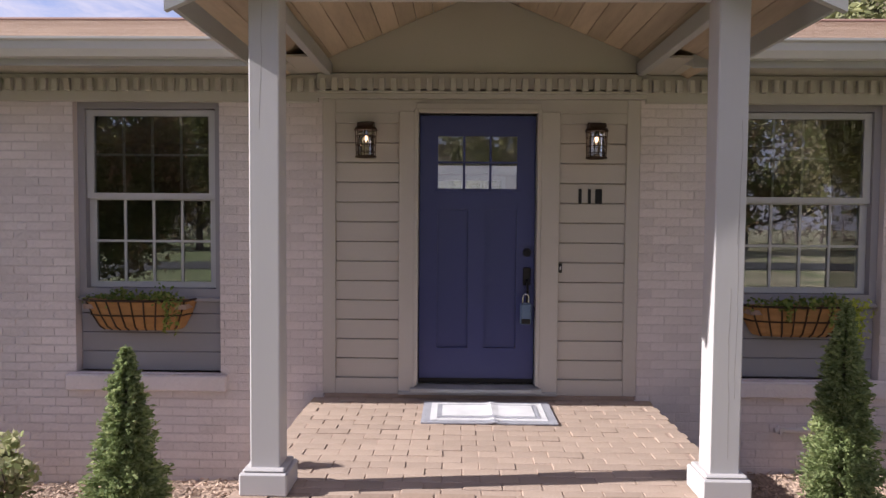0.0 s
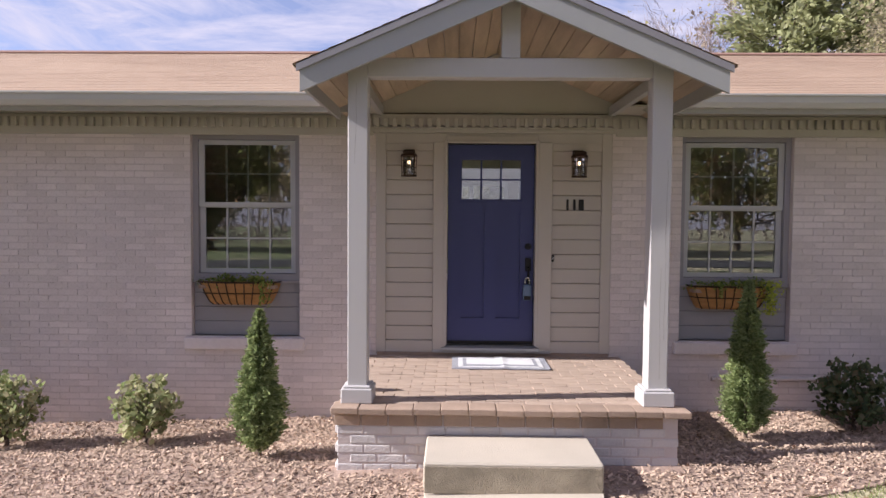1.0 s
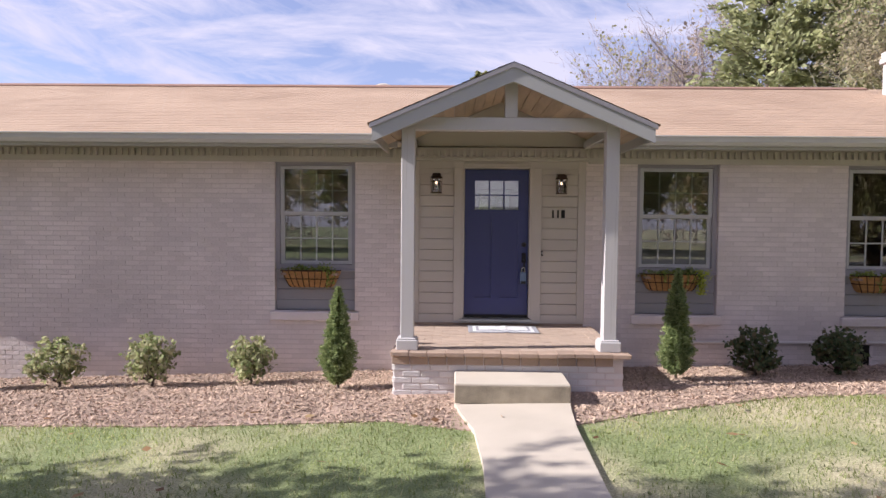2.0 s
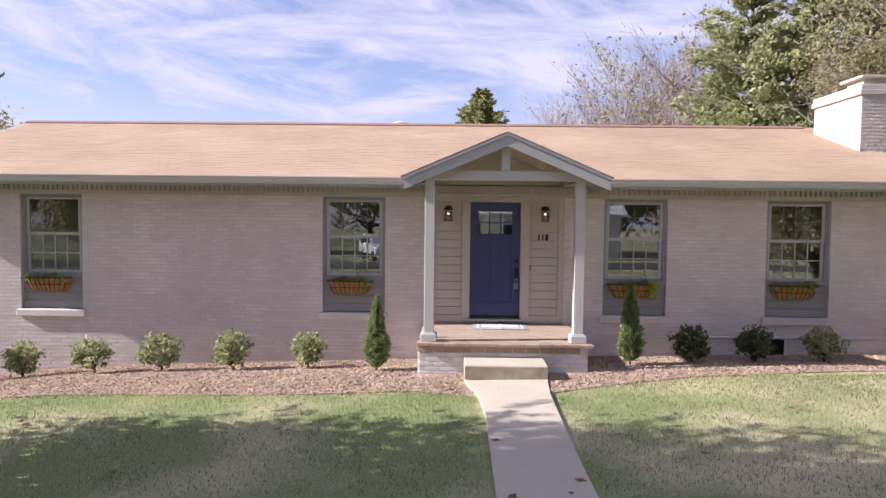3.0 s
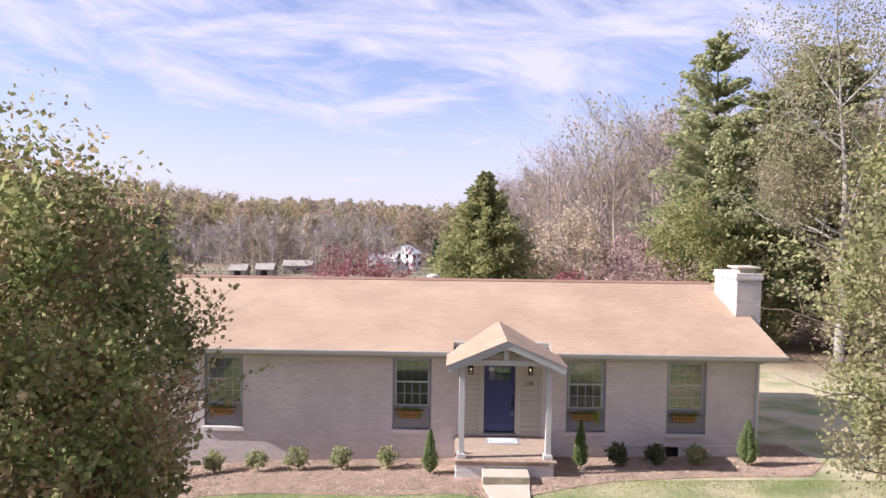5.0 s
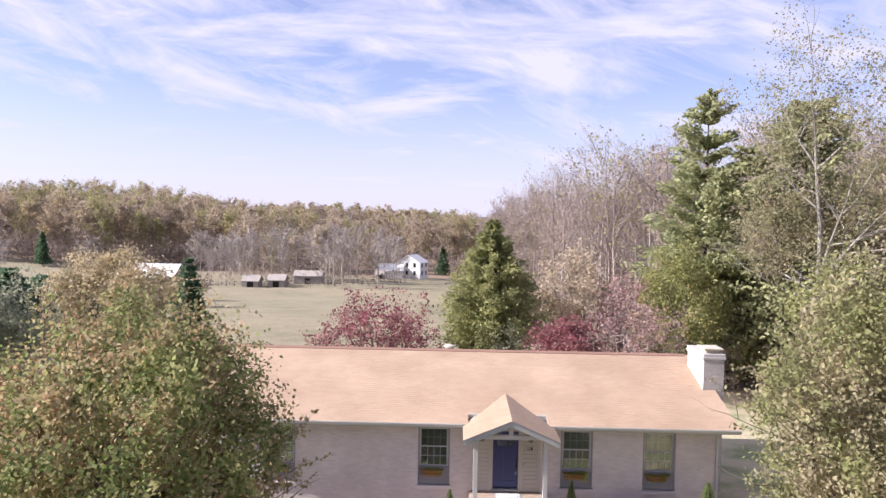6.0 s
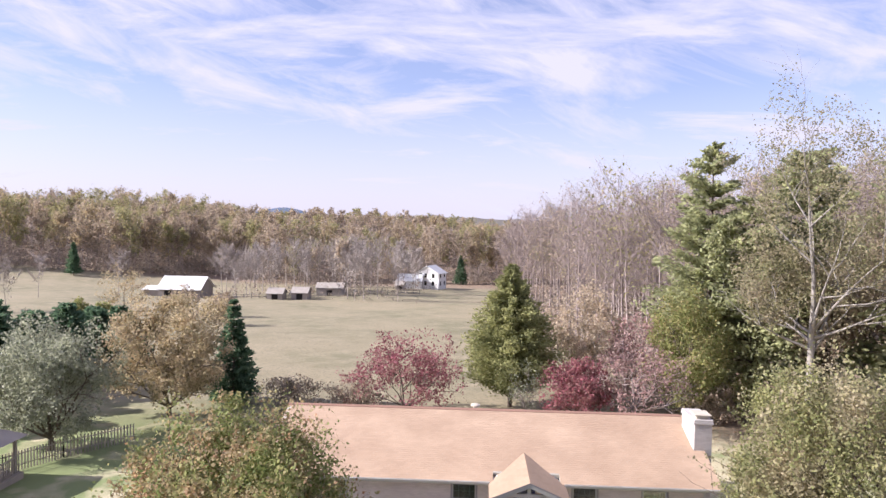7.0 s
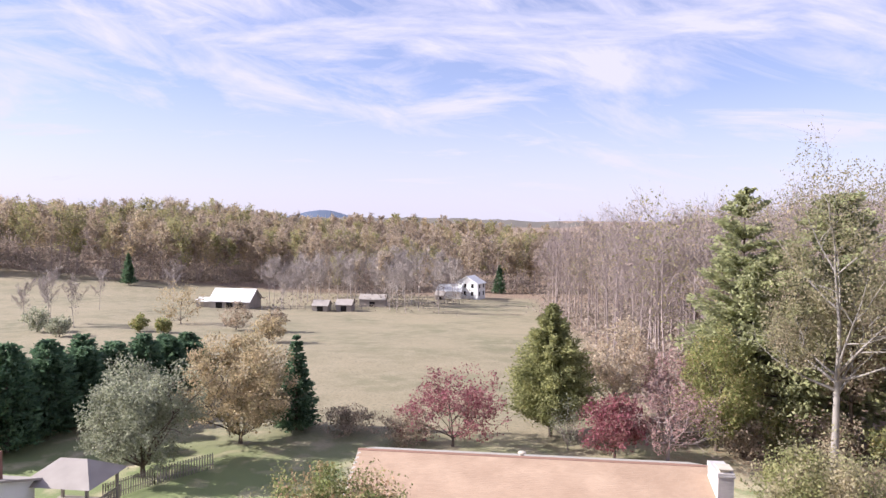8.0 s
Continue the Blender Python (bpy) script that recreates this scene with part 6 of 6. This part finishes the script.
# ---------------------------------------------------------------- woods
def woods(name, spots, seed, label, leaf_share=0.25, twigs=260, height=(15, 21), under=90, wood="twig"):
    """Bare autumn trees: trunk, limbs and fine upward twigs; some keep leaves."""
    rng = np.random.default_rng(seed)
    g = Grower(seed)
    TV, UV, LV = [], [], {k: [] for k in ("gold", "russet", "green", "straw", "olive")}
    for x, y in spots:
        h = rng.uniform(*height)
        b = np.array(on(x, y, -0.3))
        lean = rng.normal(0, 0.03, 2)
        top = b + [lean[0] * h, lean[1] * h, h]
        far = math.hypot(x, y) > 130
        r0 = h * 0.0075
        g.tube([b, (b + top) / 2 + rng.normal(0, 0.2, 3), top], [r0, r0 * 0.65, 0.02], 4 if far else 5)
        nl = 7 if far else 13
        spread = h * rng.uniform(0.16, 0.24)
        cents, ways = [], []
        for i in range(nl):
            s = rng.uniform(0.35, 0.92)
            p = b + (top - b) * s
            a = rng.uniform(0, 2 * np.pi)
            d = np.array([np.cos(a), np.sin(a), rng.uniform(0.7, 1.8)]); d /= np.linalg.norm(d)
            ln = spread * (1.5 - s) * rng.uniform(0.8, 1.3) * 1.5
            q = p + d * ln * 0.5 + rng.normal(0, 0.15, 3)
            e = p + d * ln + [0, 0, 0.1 * ln]
            g.tube([p, q, e], [r0 * 0.4, r0 * 0.22, 0.012], 3)
            m = twigs // nl
            t = rng.uniform(0.2, 1.0, m)[:, None]
            cents.append(p + (e - p) * t + rng.normal(0, 0.10, (m, 3)) * spread)
            w = d + rng.normal(0, 0.55, (m, 3)) + [0, 0, 0.4]
            ways.append(w / np.linalg.norm(w, axis=1)[:, None])
        m = twigs // 3
        t = rng.uniform(0.4, 1.0, m)[:, None]
        cents.append(b + (top - b) * t + rng.normal(0, 0.25, (m, 3)) * spread)
        w = rng.normal(0, 0.6, (m, 3)) + [0, 0, 0.8]
        ways.append(w / np.linalg.norm(w, axis=1)[:, None])
        c, d = np.concatenate(cents), np.concatenate(ways)
        n = len(c)
        side = rng.normal(0, 1, (n, 3)); side -= d * (side * d).sum(1)[:, None]; side /= np.linalg.norm(side, axis=1)[:, None]
        ln = rng.uniform(0.5, 1.5, (n, 1)) * h / 18
        wd = 0.05 if far else 0.018
        TV.append(np.stack([c - side * wd, c + side * wd, c + d * ln], 1).reshape(-1, 3))
        # brush and saplings at the foot
        if under:
            UV.append(b + rng.normal(0, 1, (under, 3)) * [3.0, 3.0, 0] + np.stack([np.zeros(under), np.zeros(under), 0.3 + rng.gamma(1.6, 1.5, under)], 1))
        if rng.random() < leaf_share:
            k = ("gold", "russet", "russet", "olive", "straw", "olive")[rng.integers(0, 6)]
            m = 800 if far else 420
            pick = rng.integers(0, n, m)
            LV[k].append(c[pick] + d[pick] * ln[pick] * 0.6 + rng.normal(0, 0.4, (m, 3)))
    t = thing(name, (0, 0, 0), label, "woods", kind="stuff")
    tagged(g.wood("trunks", wood, t), kind="stuff")
    v = np.concatenate(TV)
    tagged(mesh_from("twigs", v, np.arange(len(v)).reshape(-1, 3), wood, t), kind="stuff")
    if UV:
        v, f = leaf_quads(rng, np.concatenate(UV), 0.6)
        tagged(mesh_from("undergrowth", v, f, L["brush"], t), kind="stuff")
    for k, pts in LV.items():
        if pts:
            v, f = leaf_quads(rng, np.concatenate(pts), 0.65 if name != "near_woods" else 0.35)
            tagged(mesh_from(k + "_leaves", v, f, L[k], t), kind="stuff")


def scatter_in(n, x0, x1, y0, y1, test, seed):
    rng = np.random.default_rng(seed)
    out = []
    while len(out) < n:
        x, y = rng.uniform(x0, x1), rng.uniform(y0, y1)
        if test(x, y):
            out.append((x, y))
    return out


L["brush"] = leaf_mat("brush_leaf", [(0.29, 0.24, 0.205), (0.36, 0.30, 0.25), (0.26, 0.225, 0.175), (0.41, 0.34, 0.28)])
woods("near_woods", scatter_in(300, 4, 95, 42, 170, lambda x, y: x > 6 + (150 - y) * 0.06 and x < 0.62 * y + 25, 71), 71, "bare grey autumn woodland on the rise", 0.45, 700, (17, 24))
woods("valley_woods", scatter_in(330, -150, 130, 212, 330, lambda x, y: not (-60 < x < 10 and y < 232), 72), 72, "far autumn woodland beyond the farm", 0.85, 200, (14, 22), 160)
woods("ridge_woods", scatter_in(420, -300, 260, 330, 520, lambda x, y: True, 77), 77, "far wooded skyline in autumn olive and brown", 1.0, 60, (12, 17), 60)
woods("hill_woods", scatter_in(300, -260, -95, 150, 330, lambda x, y: y > 205 + (x + 152) * 0.35 and y - 205 < -(x + 90) * 1.6 + 60, 73), 73, "far russet and olive woodland on the hillside", 0.95, 160, (17, 23), 220)
woods("farm_trees", scatter_in(64, -75, -20, 150, 208, lambda x, y: not (-60 < x < -38 and y < 160), 74), 74, "bare trees round the farm buildings", 0.12, 620, (12, 17), 30, "grey_twig")
woods("field_trees", [(-98, 100), (-96, 97), (-105, 128), (-92, 140), (-66, 150), (-62, 154), (-90, 96), (-100, 95)], 75, "few bare trees standing in the pasture", 0.0, 600, (9, 13), 0, "grey_twig")
for i, (x, y, h) in enumerate(((-138, 197, 11), (-8, 232, 11))):
    conifer(on(x, y), h, h * 0.26, L["hemlock"], "dark evergreen at the far wood's edge", seed=240 + i, sprays=2500, spray=0.9, droop=0.1)


# ---------------------------------------------------------------- farm, barn, distance
def gabled(t, w, d, h, rise, wall_m, roof_m, over=0.4, along="x"):
    part("wall", prism([(-d / 2, -1.0), (d / 2, -1.0), (d / 2, h), (0, h + rise), (-d / 2, h)], "x", -w / 2, w / 2), wall_m, t)
    for s in (-1, 1):
        k = rise / (d / 2)
        o = [(0, h + rise), (s * (d / 2 + over), h - over * k), (s * (d / 2 + over), h - over * k + 0.15), (0, h + rise + 0.15)]
        part("roof", prism(o, "x", -w / 2 - over, w / 2 + over), roof_m, t)


def farm():
    t = thing("farmhouse", on(-17.5, 206), "white two-storey weatherboard farmhouse with a pale metal roof", "house")
    gabled(t, 6.0, 8.5, 5.6, 2.3, "white_board", "white_metal")
    t.rotation_euler.z = radians(68)
    for x, z in product((-1.6, 1.6), (1.4, 4.0)):
        w = part("window", boxes((x - 0.45, x + 0.45, -4.31, -4.26, z, z + 1.4)), "black_iron", t)
    for y, z in product((-2.2, 0.6, 2.4), (1.4, 4.0)):
        for s in (-1, 1):
            part("window", boxes((s * 3.03 - 0.03, s * 3.03 + 0.03, y - 0.45, y + 0.45, z, z + 1.4)), "black_iron", t)
    t2 = thing("farm_wing", on(-24.5, 204), "low white wing of the farmhouse with a metal roof", "outbuilding")
    gabled(t2, 8.0, 6.0, 2.8, 2.0, "white_board", "white_metal")
    b = thing("barn", on(-79.3, 151), "grey barn with a bright sheet-metal roof", "barn")
    gabled(b, 11.0, 9.0, 2.4, 2.8, "barn_wood", "white_metal", 0.5)
    for x in (-3, 0, 3):
        part("stall_door", boxes((x - 0.9, x + 0.9, -4.56, -4.5, 0, 2.0)), "black_iron", b)
    s = thing("lean_to", on(-87.5, 151), "small open lean-to shed with a pale roof", "shed")
    gabled(s, 4.0, 6.0, 1.8, 0.7, "barn_wood", "white_metal", 0.4)
    for x, y, w, h in ((-54.5, 150, 4.0, 1.7), (-48.5, 152, 4.2, 1.9), (-43.5, 166, 7.5, 2.3), (-27, 196, 2.6, 1.6)):
        q = thing("shed", on(x, y), "small weathered farm shed with a metal roof", "shed", "farm sheds")
        gabled(q, w, 4.0, h, 1.2, "barn_wood", "grey_shingle", 0.3)
        part("doorway", boxes((-0.8, 0.8, -2.06, -2.0, 0, 1.6)), "black_iron", q)
    f = thing("field_fence", (0, 0, 0), "weathered post and rail fence across the pasture", "fence")
    last = None
    for i in range(30):
        x, y = -70 + i * 1.75, 146 - 4 * math.sin(i / 29 * 3.1) + i * 1.2
        p = Vector(on(x, y))
        part("post", boxes((x - 0.09, x + 0.09, y - 0.09, y + 0.09, p.z - 0.3, p.z + 1.3)), "barn_wood", f)
        if last:
            for k in (0.5, 1.05):
                part("rail", rod(bmesh.new(), last + Vector((0, 0, k)), p + Vector((0, 0, k)), 0.06, sides=4), "barn_wood", f)
        last = p


farm()


def distant_ridge(name, y, x0, x1, top, seed, colour, bushy):
    """Far wooded ridge with an uneven skyline."""
    rng = random.Random(seed)
    n = 160
    V, F = [], []
    for i in range(n + 1):
        x = x0 + (x1 - x0) * i / n
        s = i / n
        h = top * math.sin(math.pi * s) ** 0.6 * (0.75 + 0.25 * math.sin(s * 7 + seed)) + rng.uniform(-bushy, bushy)
        V += [(x, y - 60, -30), (x, y, h), (x, y + 120, -30)]
    for i in range(n):
        a = i * 3
        F += [(a, a + 3, a + 4, a + 1), (a + 1, a + 4, a + 5, a + 2)]
    m = mat(name + "_haze_colour", colour, 1.0, 0.25, 0.05, 0.01, 0.0)
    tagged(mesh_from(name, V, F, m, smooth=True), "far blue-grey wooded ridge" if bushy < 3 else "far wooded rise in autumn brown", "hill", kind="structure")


# the first ridge has the haze of distance painted into its blue-grey
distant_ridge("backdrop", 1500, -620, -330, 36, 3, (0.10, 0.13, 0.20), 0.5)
distant_ridge("backdrop", 1150, -900, 700, 19, 5, (0.15, 0.135, 0.12), 1.6)


# ---------------------------------------------------------------- neighbour's garden shelter and roof
def gazebo():
    t = thing("garden_shelter", on(-30.0, 7.6), "open garden shelter with a pale hipped roof and deck rail", "gazebo")
    for x, y in product((-1.9, 1.9), (-1.6, 1.6)):
        part("post", boxes((x - 0.08, x + 0.08, y - 0.08, y + 0.08, 0, 2.5)), "deck_wood", t)
    bm = bmesh.new()
    e = [bm.verts.new((sx * 2.4, sy * 2.1, 2.45)) for sx, sy in ((-1, -1), (1, -1), (1, 1), (-1, 1))]
    r = [bm.verts.new((-0.9, 0, 3.6)), bm.verts.new((0.9, 0, 3.6))]
    for f in ((e[0], e[1], r[1], r[0]), (e[1], e[2], r[1]), (e[2], e[3], r[0], r[1]), (e[3], e[0], r[0]), (e[3], e[2], e[1], e[0])):
        bm.faces.new(f)
    part("roof", bm, "grey_shingle", t, "pale tan shingle roof")
    part("deck", boxes((-2.2, 2.2, -1.9, 1.9, -0.3, 0.35)), "deck_wood", t)
    for sx in (1,):
        part("rail", boxes((1.95, 2.02, -1.8, 1.8, 1.25, 1.32)), "deck_wood", t)
        for k in range(24):
            part("baluster", boxes((1.965, 2.005, -1.75 + k * 0.152, -1.71 + k * 0.152, 0.35, 1.25)), "deck_wood", t)
    h = thing("neighbour_house", on(-36.0, 2.0), "low neighbouring house with grey roof and red-brick chimney", "house")
    gabled(h, 9.0, 8.0, 2.4, 1.3, "white_board", "grey_shingle", 0.4)
    part("chimney", boxes((3.4, 4.1, 1.2, 1.9, 2.0, 4.9)), "red_brick", h)
    for x in (-3, 0, 2.2):
        part("window", boxes((x - 0.5, x + 0.5, -4.04, -3.99, 0.9, 2.0)), "black_iron", h)
    for k, (a, b) in enumerate((((-29.4, 9.7), (-27.6, 13.0)), ((-27.6, 13.0), (-24.9, 16.5)))):
        f = thing("garden_fence", (0, 0, 0), "weathered picket garden fence", "fence")
        pa, pb = Vector(on(*a)), Vector(on(*b))
        for s in (0.35, 1.0):
            part("rail", rod(bmesh.new(), pa + Vector((0, 0, s)), pb + Vector((0, 0, s)), 0.035, sides=4), "deck_wood", f)
        for i in range(22):
            p = pa.lerp(pb, i / 21)
            part("picket", boxes((p.x - 0.04, p.x + 0.04, p.y - 0.012, p.y + 0.012, p.z - 0.1, p.z + 1.2)), "deck_wood", f)


gazebo()


# ---------------------------------------------------------------- what stands across the road, seen in the panes
def car(x, y, turn):
    t = thing("parked_car", on(x, y, 0.03), "white estate car parked across the road", "car")
    prof = [(-2.25, 0.45), (-2.3, 0.8), (-2.2, 1.0), (-1.95, 1.62), (-1.7, 1.72), (0.3, 1.70), (1.0, 1.08), (2.1, 0.92), (2.28, 0.7), (2.25, 0.4)]
    bm = prism(prof, "y", -0.88, 0.88)
    for v in bm.verts:
        if v.co.z > 1.2:
            v.co.y *= 0.84
    bmesh.ops.bevel(bm, geom=list(bm.edges), offset=0.04, segments=2, affect="EDGES")
    part("body", bm, "car_paint", t, smooth=False)
    for s in (-1, 1):
        for a, b in ((-1.75, -0.85), (-0.78, 0.35)):
            part("window", prism([(a + 0.05, 1.12), (a + 0.1, 1.6), (b - 0.02, 1.6), (b + 0.2, 1.12)] if b > 0 else [(a - 0.1, 1.12), (a + 0.08, 1.6), (b, 1.6), (b, 1.12)], "y", s * 0.80, s * 0.885), "black_iron", t, "dark glass")
        for wx in (-1.4, 1.4):
            w = part("wheel", rod(bmesh.new(), (wx, s * 0.70, 0.33), (wx, s * 0.91, 0.33), 0.33, sides=20), "rubber", t)
            part("rim", rod(bmesh.new(), (wx, s * 0.90, 0.33), (wx, s * 0.92, 0.33), 0.2, sides=14), "chrome", w)
    part("rear_window", prism([(-2.21, 1.08), (-2.03, 1.55), (-2.0, 1.55), (-2.18, 1.08)], "y", -0.6, 0.6), "black_iron", t)
    for s in (-1, 1):
        part("tail_light", boxes((-2.31, -2.25, s * 0.72 - 0.1, s * 0.72 + 0.1, 0.8, 1.05), bevel=0.01), "red_brick", t, "red tail light")
    t.rotation_euler.z = radians(turn)


def opposite_house():
    t = thing("house_opposite", on(5.0, -39.6), "white weatherboard house with a pale metal roof across the road", "house")
    gabled(t, 12.0, 7.6, 3.3, 2.3, "white_board", "white_metal", 0.4)
    for x in (-4.2, -1.6, 3.6):
        part("window", boxes((x - 0.5, x + 0.5, 3.79, 3.85, 1.0, 2.4), bevel=0.01), "black_iron", t)
    part("door", boxes((0.6, 1.5, 3.79, 3.86, 0.0, 2.1), bevel=0.01), "navy", t)


opposite_house()
car(-5.6, -34.0, 68)
for i, (x, y, h, k) in enumerate(((-20, -48, 13, "green"), (-9, -56, 15, "maple"), (3, -50, 13, "tulip"), (13, -46, 12, "green"), (24, -52, 15, "maple"), (-33, -52, 15, "tulip"), (36, -50, 14, "green"))):
    broadleaf(on(x, y), h, h * 0.42, 9000, 0.42, L[k], "full broadleaf tree across the road", seed=300 + i, trunk=0.28, fork=0.16)
woods("street_woods", scatter_in(70, -80, 80, -110, -62, lambda x, y: True, 76), 76, "mixed autumn woodland across the road", 0.8, 160, (9, 13), 40)


# the bricks of the front wall last
bricks()
